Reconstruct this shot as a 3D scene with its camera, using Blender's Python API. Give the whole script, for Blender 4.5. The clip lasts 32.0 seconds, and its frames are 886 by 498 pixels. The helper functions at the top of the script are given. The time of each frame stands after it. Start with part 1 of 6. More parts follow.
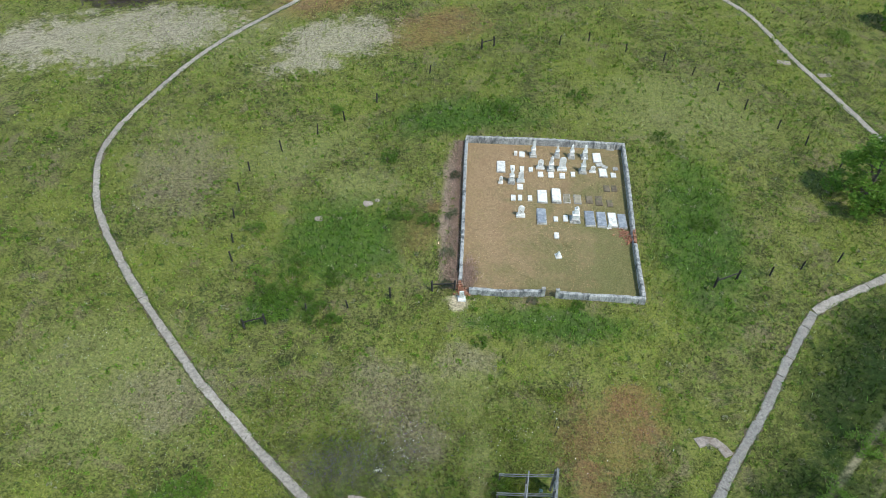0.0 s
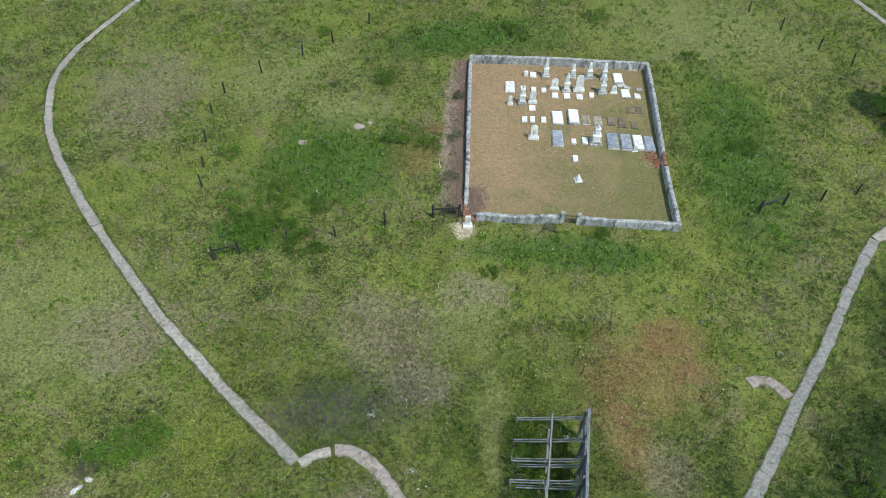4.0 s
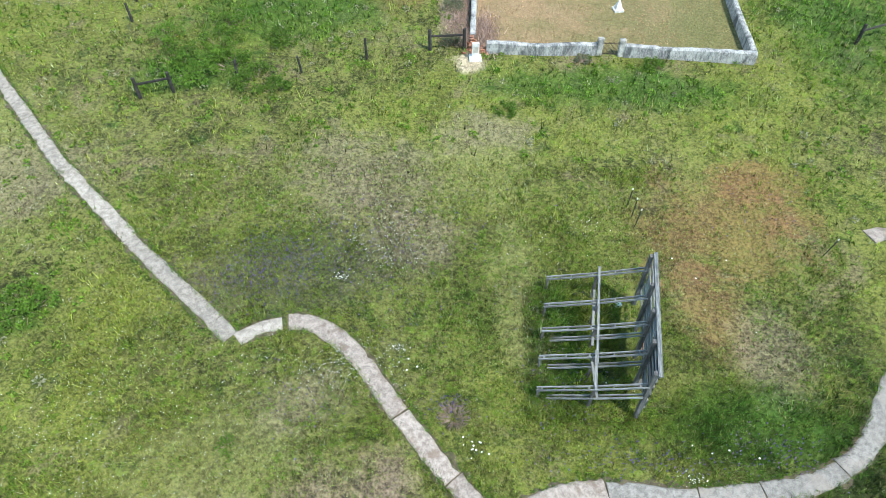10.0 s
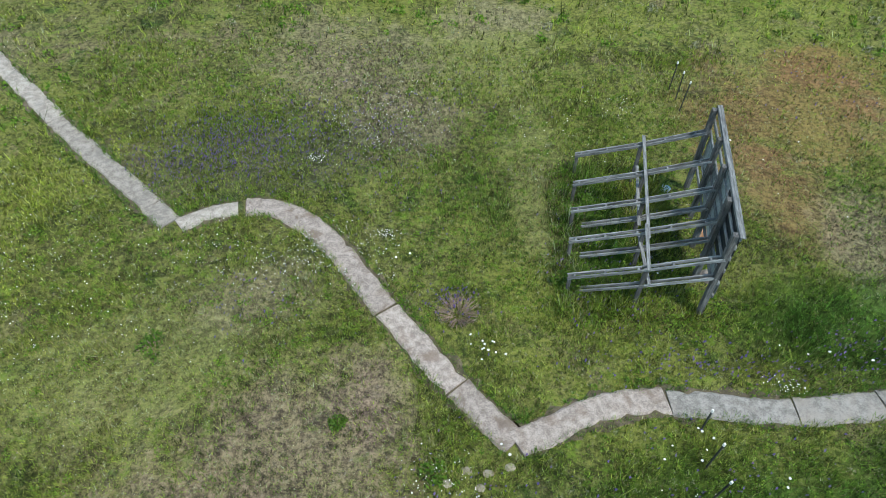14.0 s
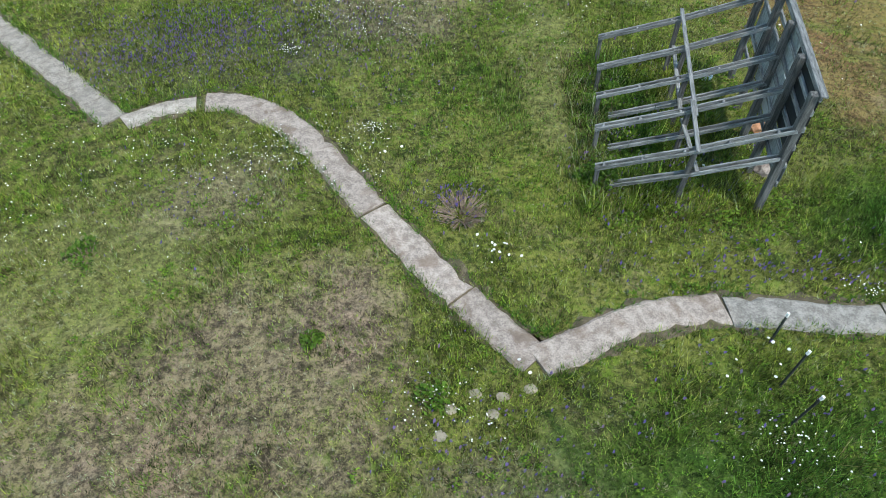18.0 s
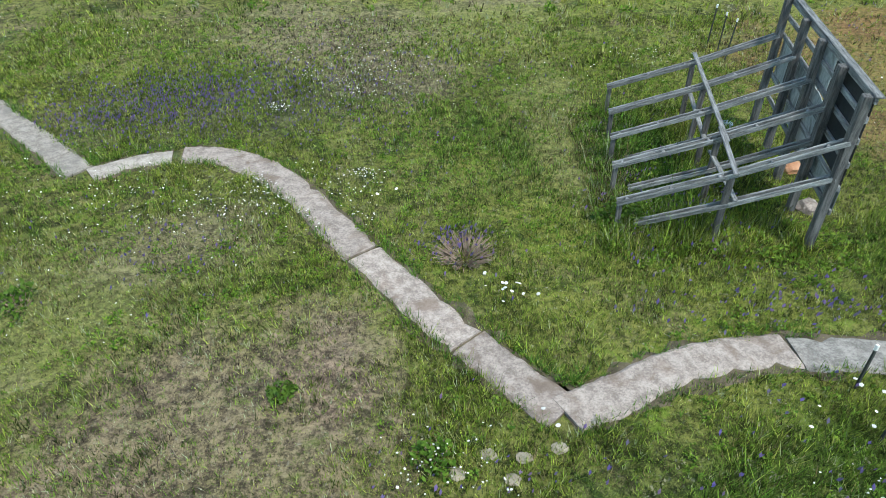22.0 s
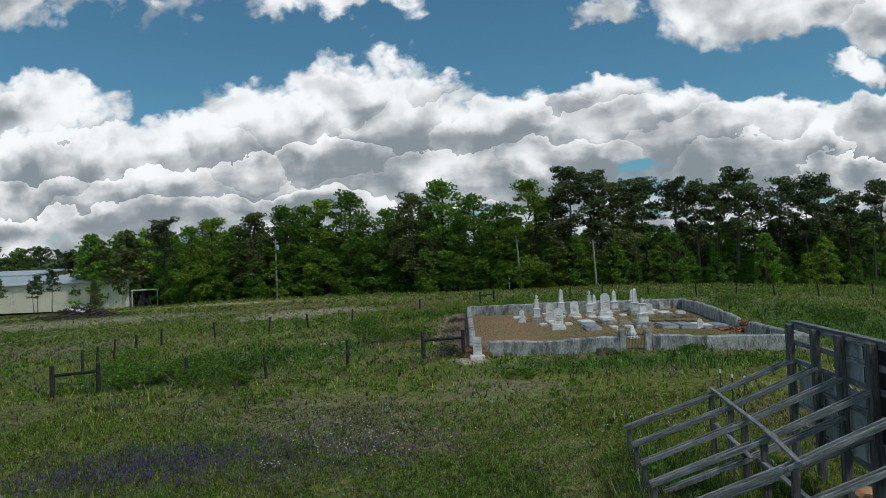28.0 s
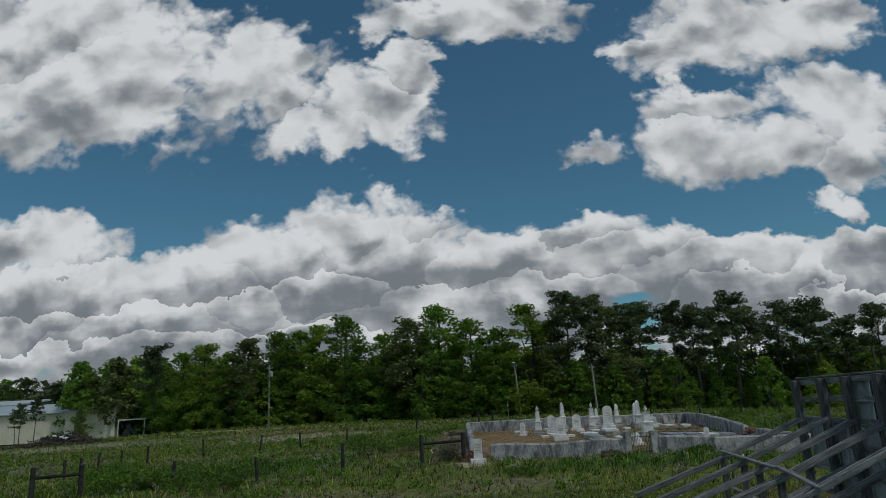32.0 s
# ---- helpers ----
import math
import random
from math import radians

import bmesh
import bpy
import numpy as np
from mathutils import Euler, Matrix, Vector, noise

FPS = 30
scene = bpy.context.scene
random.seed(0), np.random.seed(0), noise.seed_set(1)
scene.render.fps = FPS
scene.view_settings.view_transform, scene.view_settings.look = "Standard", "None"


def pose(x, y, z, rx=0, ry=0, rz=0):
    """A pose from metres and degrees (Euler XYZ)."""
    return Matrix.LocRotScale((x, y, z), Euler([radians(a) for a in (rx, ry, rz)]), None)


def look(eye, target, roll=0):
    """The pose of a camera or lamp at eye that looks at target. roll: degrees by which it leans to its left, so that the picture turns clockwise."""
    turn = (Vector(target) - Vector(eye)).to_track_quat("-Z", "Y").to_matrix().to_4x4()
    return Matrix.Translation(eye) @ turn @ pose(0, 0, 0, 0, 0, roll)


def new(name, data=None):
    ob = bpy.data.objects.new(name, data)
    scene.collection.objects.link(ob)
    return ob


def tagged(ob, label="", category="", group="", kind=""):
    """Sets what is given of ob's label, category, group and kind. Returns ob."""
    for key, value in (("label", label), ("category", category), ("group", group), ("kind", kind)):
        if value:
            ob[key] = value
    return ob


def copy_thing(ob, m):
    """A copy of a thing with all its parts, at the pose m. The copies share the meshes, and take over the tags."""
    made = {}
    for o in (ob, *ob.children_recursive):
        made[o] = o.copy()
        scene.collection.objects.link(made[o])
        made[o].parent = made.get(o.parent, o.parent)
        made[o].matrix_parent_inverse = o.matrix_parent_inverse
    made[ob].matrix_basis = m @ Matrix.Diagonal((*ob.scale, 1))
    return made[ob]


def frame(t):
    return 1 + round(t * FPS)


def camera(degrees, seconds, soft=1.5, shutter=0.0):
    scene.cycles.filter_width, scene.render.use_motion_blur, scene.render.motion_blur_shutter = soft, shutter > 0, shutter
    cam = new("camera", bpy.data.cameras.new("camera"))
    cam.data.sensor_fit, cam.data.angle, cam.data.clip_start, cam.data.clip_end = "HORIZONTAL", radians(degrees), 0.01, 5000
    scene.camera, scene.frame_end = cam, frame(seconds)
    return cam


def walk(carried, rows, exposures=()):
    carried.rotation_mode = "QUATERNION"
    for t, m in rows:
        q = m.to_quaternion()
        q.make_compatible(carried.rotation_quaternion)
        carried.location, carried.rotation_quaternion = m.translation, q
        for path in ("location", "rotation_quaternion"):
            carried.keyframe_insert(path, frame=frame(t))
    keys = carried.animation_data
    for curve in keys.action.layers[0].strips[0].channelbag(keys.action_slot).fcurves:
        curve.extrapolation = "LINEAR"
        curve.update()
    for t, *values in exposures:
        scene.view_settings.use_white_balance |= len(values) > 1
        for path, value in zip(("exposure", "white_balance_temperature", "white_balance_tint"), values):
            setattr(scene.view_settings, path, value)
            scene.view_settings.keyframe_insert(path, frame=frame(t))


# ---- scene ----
# ---- the camera and its way ----
cam = camera(67.8, 32.0, 0.65)
PATH = [
    (0, (0.694, -32.928, 39.636), (0.379, -26.024, 32.408), 0.73),
    (1, (0.540, -32.471, 37.669), (0.249, -25.605, 30.404), 0.85),
    (2, (0.326, -32.109, 35.614), (0.067, -25.276, 28.317), 0.92),
    (2.5, (0.225, -31.947, 34.557), (-0.019, -25.126, 27.249), 1.06),
    (4.5, (0.159, -31.205, 30.468), (-0.072, -24.464, 23.086), 0.98),
    (5, (0.214, -30.978, 29.484), (-0.027, -24.265, 22.076), 0.83),
    (6, (0.173, -30.556, 27.524), (-0.053, -23.901, 20.064), 0.90),
    (7, (0.204, -30.246, 25.523), (-0.028, -23.644, 18.016), 0.79),
    (8, (0.340, -29.926, 23.471), (0.065, -23.381, 15.915), 0.39),
    (9, (0.369, -29.671, 21.357), (0.087, -23.174, 13.761), 0.34),
    (10, (0.456, -29.459, 19.520), (0.150, -23.006, 11.887), 0.08),
    (11, (0.428, -29.656, 17.679), (0.152, -23.074, 10.156), 0.54),
    (12, (0.532, -29.673, 15.910), (0.219, -22.995, 8.474), 0.36),
    (13, (0.493, -29.590, 14.321), (0.172, -22.888, 6.906), 0.22),
    (14, (0.457, -29.454, 12.788), (0.133, -22.752, 5.374), 0.15),
    (14.5, (0.473, -29.353, 12.094), (0.145, -22.671, 4.662), -0.00),
    (16.5, (0.564, -28.980, 10.456), (0.172, -22.455, 2.888), -1.05),
    (17, (0.486, -28.954, 10.117), (0.138, -22.449, 2.529), -0.80),
    (18, (0.440, -28.886, 9.377), (0.119, -22.397, 1.774), -0.62),
    (19, (0.411, -28.815, 8.650), (0.152, -22.328, 1.044), -0.30),
    (20, (0.398, -28.737, 7.931), (0.120, -22.186, 0.380), -0.48),
    (20.5, (0.390, -28.714, 7.646), (0.105, -22.062, 0.184), -0.59),
    (21, (0.394, -28.701, 7.412), (0.090, -21.844, 0.139), -0.83),
    (21.5, (0.382, -28.679, 7.171), (0.043, -21.318, 0.411), -1.04),
    (22, (0.397, -28.682, 6.911), (0.033, -20.788, 0.782), -1.23),
    (22.5, (0.408, -28.651, 6.685), (0.030, -20.303, 1.191), -1.46),
    (23, (0.429, -28.642, 6.402), (0.031, -19.867, 1.623), -1.59),
    (23.5, (0.447, -28.635, 6.151), (0.045, -19.496, 2.112), -1.73),
    (24, (0.443, -28.624, 5.884), (0.046, -19.180, 2.622), -1.81),
    (24.5, (0.440, -28.592, 5.639), (0.050, -18.910, 3.167), -1.96),
    (25, (0.431, -28.554, 5.401), (0.057, -18.704, 3.716), -2.07),
    (25.5, (0.404, -28.543, 5.165), (0.042, -18.618, 3.998), -2.14),
    (27.5, (0.345, -28.531, 4.301), (0.012, -18.536, 4.291), -2.40),
    (28, (0.326, -28.555, 4.076), (0.008, -18.566, 4.415), -2.42),
    (29, (0.261, -28.511, 3.642), (0.018, -18.564, 4.645), -2.30),
    (30, (0.180, -28.602, 3.262), (-0.032, -18.726, 4.817), -2.66),
    (31, (0.116, -28.643, 2.883), (-0.076, -18.837, 4.834), -2.56),
    (32, (0.141, -28.602, 2.553), (-0.019, -18.880, 4.892), -2.74),
]
EXPOSURES = [(0, 0.75), (2.5, 0.75), (6, 0.85), (7, 1.02), (9, 1.25), (10, 1.4), (11, 1.2), (13, 0.95), (14.5, 0.9), (16.5, 1.35), (17, 1.4), (18, 1.0), (19, 0.75), (20, 0.95), (21, 1.0), (23, 1.2), (24, 1.3), (25, 1.25), (25.5, 0.85), (27.5, -0.25), (28, -0.37), (30, -0.74), (32, -0.95)]
walk(cam, [(t, look(eye, target, roll)) for t, eye, target, roll in PATH], EXPOSURES)


# ---- node arithmetic ----
class Val:
    """A socket of a node tree on which one can reckon."""

    def __init__(self, tree, socket):
        self.tree, self.socket = tree, socket

    def op(self, kind, *others, clamp=False):
        node = self.tree.nodes.new("ShaderNodeMath")
        node.operation, node.use_clamp = kind, clamp
        for place, v in zip(node.inputs, (self, *others)):
            if isinstance(v, Val):
                self.tree.links.new(v.socket, place)
            else:
                place.default_value = v
        return Val(self.tree, node.outputs[0])

    def __add__(self, o): return self.op("ADD", o)
    def __sub__(self, o): return self.op("SUBTRACT", o)
    def __mul__(self, o): return self.op("MULTIPLY", o)
    def __truediv__(self, o): return self.op("DIVIDE", o)
    def most(self, o): return self.op("MAXIMUM", o)
    def least(self, o): return self.op("MINIMUM", o)

    def step(self, a, b):
        node = self.tree.nodes.new("ShaderNodeMapRange")
        node.interpolation_type = "SMOOTHSTEP"
        self.tree.links.new(self.socket, node.inputs[0])
        node.inputs[1].default_value, node.inputs[2].default_value = a, b
        return Val(self.tree, node.outputs[0])


def noise_val(tree, vector, scale, detail=4.0, rough=0.55, warp=0.0):
    node = tree.nodes.new("ShaderNodeTexNoise")
    node.inputs["Scale"].default_value, node.inputs["Detail"].default_value = scale, detail
    node.inputs["Roughness"].default_value, node.inputs["Distortion"].default_value = rough, warp
    if vector is not None:
        tree.links.new(vector, node.inputs["Vector"])
    return Val(tree, node.outputs["Fac"])


def mix_col(tree, fac, a, b, mode="MIX"):
    node = tree.nodes.new("ShaderNodeMix")
    node.data_type, node.blend_type = "RGBA", mode
    for place, v in ((node.inputs[0], fac), (node.inputs[6], a), (node.inputs[7], b)):
        if isinstance(v, Val):
            tree.links.new(v.socket, place)
        elif isinstance(v, (tuple, list)):
            place.default_value = (*v[:3], 1.0)
        elif isinstance(v, (int, float)):
            place.default_value = v
        else:
            tree.links.new(v, place)
    return node.outputs[2]


def split(tree, vector):
    node = tree.nodes.new("ShaderNodeSeparateXYZ")
    tree.links.new(vector, node.inputs[0])
    return [Val(tree, s) for s in node.outputs]


def join(tree, x, y, z):
    node = tree.nodes.new("ShaderNodeCombineXYZ")
    for place, v in zip(node.inputs, (x, y, z)):
        if isinstance(v, Val):
            tree.links.new(v.socket, place)
        else:
            place.default_value = v
    return node.outputs[0]


# ---- sky and sun ----
SUN_TO = Vector((0.40, -0.32, 0.86)).normalized()
world = bpy.data.worlds.new("sky")
world.use_nodes = True
scene.world = world
wt = world.node_tree
wt.nodes.clear()
sky = wt.nodes.new("ShaderNodeTexSky")
sky.sky_type, sky.sun_disc = "NISHITA", False
sky.sun_elevation, sky.sun_rotation = math.asin(SUN_TO.z), math.atan2(SUN_TO.x, SUN_TO.y)
sky.air_density, sky.dust_density, sky.ozone_density = 1.0, 0.4, 2.5
coords = wt.nodes.new("ShaderNodeTexCoord")
dx, dy, dz = split(wt, coords.outputs["Generated"])

# Heaps of cloud ahead: middle and half size, as slopes to the side and upward.
HIGH_LEFT = [(-0.531, 0.564, 0.316, 0.141), (-0.704, 0.660, 0.247, 0.135), (-0.348, 0.563, 0.143, 0.118), (-0.121, 0.477, 0.121, 0.072), (-0.044, 0.544, 0.052, 0.058), (-0.177, 0.451, 0.157, 0.050), (-0.079, 0.647, 0.087, 0.044), (0.095, 0.641, 0.143, 0.049)]
HIGH_RIGHT = [(0.460, 0.586, 0.167, 0.085), (0.582, 0.589, 0.139, 0.064), (0.345, 0.572, 0.075, 0.031), (0.486, 0.392, 0.195, 0.068), (0.601, 0.434, 0.134, 0.080), (0.413, 0.455, 0.091, 0.030), (0.649, 0.354, 0.070, 0.077), (0.235, 0.395, 0.060, 0.030)]
MIDDLE_BANK = [(-0.179, 0.287, 0.098, 0.066), (-0.286, 0.256, 0.116, 0.056), (-0.419, 0.227, 0.134, 0.046), (-0.073, 0.254, 0.106, 0.074), (-0.035, 0.298, 0.054, 0.028), (0.058, 0.211, 0.122, 0.054), (0.175, 0.250, 0.048, 0.027), (0.215, 0.262, 0.070, 0.036), (0.259, 0.218, 0.112, 0.045), (0.369, 0.194, 0.128, 0.040), (0.441, 0.155, 0.093, 0.035), (0.598, 0.272, 0.052, 0.023), (0.626, 0.190, 0.051, 0.035)]
LOW_BANKS = [(-0.659, 0.294, 0.110, 0.047), (-0.576, 0.290, 0.064, 0.042), (-0.625, 0.228, 0.126, 0.041), (-0.664, 0.168, 0.089, 0.025), (-0.460, 0.149, 0.158, 0.031), (-0.338, 0.164, 0.070, 0.027), (-0.180, 0.178, 0.096, 0.027), (-0.041, 0.154, 0.138, 0.026), (0.124, 0.163, 0.103, 0.026), (0.571, 0.123, 0.083, 0.021), (-0.527, 0.109, 0.226, 0.022), (-0.267, 0.113, 0.155, 0.017)]
HEAPS = HIGH_LEFT + HIGH_RIGHT + MIDDLE_BANK + LOW_BANKS


def billow(vector, scale):
    """Rounded heads, as heaped cloud has."""
    node = wt.nodes.new("ShaderNodeTexVoronoi")
    node.feature = "SMOOTH_F1"
    node.inputs["Scale"].default_value, node.inputs["Smoothness"].default_value, node.inputs["Detail"].default_value = scale, 0.35, 1.5
    wt.links.new(vector, node.inputs["Vector"])
    return Val(wt, node.outputs["Distance"]) * -1.0 + 0.55


ahead = dy.most(0.12)
slope_u, slope_v = dx / ahead, dz / ahead
bend = join(wt, slope_u, slope_v * 1.3, 0.3)
bend_u = (noise_val(wt, bend, 5.0, 5.0, 0.6) - 0.5) * 0.22 + (noise_val(wt, bend, 18.0, 3.0, 0.5) - 0.5) * 0.05 + (noise_val(wt, bend, 48.0, 3.0, 0.6) - 0.5) * 0.02
bend_v = (noise_val(wt, join(wt, slope_u, slope_v * 1.3, 7.9), 5.0, 5.0, 0.6) - 0.5) * 0.15 + (noise_val(wt, join(wt, slope_u, slope_v, 2.9), 18.0, 3.0, 0.5) - 0.5) * 0.05 + (noise_val(wt, join(wt, slope_u, slope_v, 8.3), 48.0, 3.0, 0.6) - 0.5) * 0.02


def puffs():
    """Heads of cloud of three sizes."""
    spot = join(wt, slope_u + bend_u * 0.3, (slope_v + bend_v * 0.3) * 1.25, 0.3)
    return billow(spot, 9.0) * 0.75 + billow(spot, 22.0) * 0.5 + billow(spot, 55.0) * 0.2 + (noise_val(wt, spot, 5.0, 8.0, 0.58) - 0.5) * 2.0


def swell(lift):
    """The broad, smooth swelling of the heads, for their light and shade."""
    spot = join(wt, slope_u + bend_u * 0.4, (slope_v + bend_v * 0.4 + lift) * 1.25, 0.3)
    return billow(spot, 8.0) * 0.9 + billow(spot, 19.0) * 0.4 + (noise_val(wt, spot, 4.0, 4.0, 0.5) - 0.5) * 1.6


# The heap that stands foremost, and how high on it one looks.
bent_u, bent_v = slope_u + bend_u, slope_v + bend_v
body = height_on = None
for cu, cv, ru, rv in HEAPS:
    a, b = (bent_u - cu) / (ru * 1.12), (bent_v - cv) / (rv * 1.12)
    one = (a * a + b * b) * -1.0 + 1.0
    if body is None:
        body, height_on = one, b
    else:
        height_on = height_on + (b - height_on) * one.op("GREATER_THAN", body)
        body = body.most(one)
puff = puffs()
faces_up = swell(0.0) - swell(0.04)
# Towards the horizon the heaps close up into rows.
low = (bent_v * -1.0 + 0.28).step(0.0, 0.13)
rows_of = (noise_val(wt, join(wt, slope_u * 0.9, slope_v * 4.5, 5.1), 5.5, 6.0, 0.58) - 0.5) * 3.2
heap = body.most(-1.0) * 0.95 + puff + low * (rows_of + 1.7) + 0.33
# Elsewhere clouds lie on a sheet overhead.
over = dz.most(0.06)
overhead = (noise_val(wt, join(wt, dx / over, dy / over, 1.7), 0.9, 7.0, 0.55, 0.2) - 0.5) * 4.0
away = (dy - 0.25).step(-0.2, 0.12)
behind = away * -1.0 + 1.0
here = heap * away + overhead * behind
cover = here.step(-0.12, 0.5)
# Tops that face the sun are white; thick undersides are grey.
lit = height_on.most(-1.3).least(1.2) * 0.36 + faces_up * 0.95 + puff * 0.06 + rows_of * low * 0.3 + (here.step(0.2, 1.9) * -0.34 + 0.74)
shade = (lit * away + behind * 0.75).step(-0.12, 1.02)
grey = mix_col(wt, shade, (0.31, 0.36, 0.40), (1.20, 1.235, 1.26))
sky_dim = mix_col(wt, 1.0, sky.outputs[0], (0.060, 0.104, 0.104), "MULTIPLY")
seen_sky = mix_col(wt, cover, sky_dim, grey)
ground_dim = mix_col(wt, dz.step(-0.05, 0.0), (0.12, 0.13, 0.09), seen_sky)
back = wt.nodes.new("ShaderNodeBackground")
wt.links.new(ground_dim, back.inputs[0])
back.inputs[1].default_value = 1.0
wout = wt.nodes.new("ShaderNodeOutputWorld")
wt.links.new(back.outputs[0], wout.inputs[0])

sun = bpy.data.lights.new("sun", "SUN")
sun.energy, sun.angle, sun.color = 2.2, radians(5.0), (1.0, 0.96, 0.88)
new("sun", sun).matrix_world = look(SUN_TO * 200, (0, 0, 0))


# ---- the lie of the land ----
def smooth(a, b, v):
    t = np.clip((np.asarray(v, float) - a) / (b - a), 0, 1)
    return t * t * (3 - 2 * t)


def land(x, y):
    """Height of the ground: level near the walk, a low rise under the graves, falling away to the east."""
    x, y = np.asarray(x, float), np.asarray(y, float)
    z = 0.38 * smooth(-9, 2, y) * smooth(-9, -1, x)
    z = z - 0.24 * smooth(9, 15, x) * smooth(-9, 0, y) * (1 - smooth(3, 16, y))
    z = z + 0.42 * smooth(2, 19, y) * smooth(-14, 0, x)
    z = z + 0.95 * smooth(15, 60, y) * (1 - smooth(-14, 0, x)) * (1 - smooth(30, 65, -x))
    z = z - 0.5 * smooth(55, 80, -x) * smooth(50, 80, y)
    return z - 2.2 * smooth(20, 80, x) * smooth(15, 60, y)


def hz(x, y):
    return float(land(x, y))


# Worn, bare, stony and flowering places, and painted sun and cloud shade: middle, half axes, turn in degrees, what it
# is.
PLACES = {}
PLACES["dry"] = [(-3, -24, 2.5, 2.6, 25), (-5.4, -25.8, 2.6, 1.8, 20), (-1.4, -22.2, 0.9, 1.6, 35)]
PLACES["straw"] = [(0, 60, 46, 11, 0), (-6.5, -21.5, 4, 2.2, 30), (0.8, -8, 3, 3.5, 0), (2.6, -15, 1.2, 5, 8), (-16, 17, 6, 4, 40), (-9, 12, 4, 3, 0), (-26, 38, 5, 8, -25), (-24, -9, 8, 6, 0), (22, 25, 10, 8, 0), (-35, 62, 34, 6.5, 4)]
PLACES["clay"] = [(-4, 6.5, 2.2, 3, 0), (-20, 46, 9, 4, 30), (-4, 41, 7, 5, 30), (-2, 9.6, 1, 1, 0), (10.6, -11.2, 4.2, 3.4, 20), (9.5, -15.2, 1.5, 2.6, 0), (12.8, -8.6, 2.2, 1.6, 0), (13.8, -11, 1.4, 1.2, 0)]
PLACES["stone"] = [(-42, 37, 16, 7.5, 14), (-16, 37, 9.5, 5.2, 38)]
# Dry far field, its colour brightened to stand for sunlight on it.
PLACES["sunlit_hay"] = [(-44, 60, 30, 8, 4)]
PLACES["sand"] = [(-40, 58, 30, 2.4, 5), (0.4, -0.9, 0.8, 0.9, 0), (26.75, -11.75, 0.3, 10, -45)]
PLACES["verge"] = [(29.6, -13.6, 2.6, 13, -45)]
# Cloud shade over the eastern meadow, painted as near-black green.
PLACES["shaded"] = [(22.5, -16.5, 4.5, 8, -35), (17, -23, 8, 6, 0), (28.5, -7, 4, 7, -40), (34, -3, 7, 5, 0)]
PLACES["lush"] = [(9.5, -25.5, 9, 3.2, 5), (20.5, 8, 4.5, 12, -5), (8, -2.6, 7, 1.7, 0), (-9, 6, 6.5, 5.5, 20), (-13.5, -1.8, 3.6, 2.2, 20), (10, -20, 3.5, 1.8, 0), (3.9, -17, 1.1, 2.8, 8), (0, 23, 9, 3.5, 10), (-16.2, -17, 2.4, 1.3, 20)]
PLACES["bloom"] = [(-5.6, -14.4, 4.2, 2.2, 15)]
PLACES["seed"] = [(-4.2, -9.2, 4.2, 3.2, -20), (1.2, -6, 2.6, 1.6, 0), (-1.6, -12.6, 2.2, 1.8, 0), (-4.6, -19.6, 1.8, 1.2, 20), (1.2, -25.6, 1.6, 1, 0), (-18.2, -19.6, 1.6, 1.2, 0), (11.2, -17, 1.6, 2.4, 0), (-26, 14, 5, 7, 10), (-19, -10, 4, 3, 0)]
PLACES["brush"] = [(-0.75, 9.2, 0.85, 9.4, 0)]
PATCHES = [(*place, kind) for kind in ("clay", "straw", "stone", "sunlit_hay", "verge", "sand", "seed", "dry", "brush", "shaded", "lush", "bloom") for place in PLACES[kind]]
# Colours of the places, cloud shade and sunlight mixed into some.
DIRT_AND_LIGHT = {"clay": (0.215, 0.112, 0.058), "dry": (0.21, 0.150, 0.12), "bloom": (0.070, 0.070, 0.055), "shaded": (0.016, 0.034, 0.008), "straw": (0.190, 0.205, 0.070), "stone": (0.285, 0.25, 0.19),
        "sunlit_hay": (0.33, 0.30, 0.115), "sand": (0.44, 0.37, 0.26), "lush": (0.042, 0.098, 0.014), "verge": (0.20, 0.19, 0.09), "seed": (0.165, 0.138, 0.090), "brush": (0.28, 0.205, 0.165)}
HOLD = {"clay": 0.5, "dry": 0.5, "bloom": 0.5, "sunlit_hay": 0.85, "shaded": 0.9, "straw": 0.6, "stone": 0.75, "sand": 0.9, "lush": 0.75, "verge": 0.85, "seed": 0.6, "brush": 0.85}


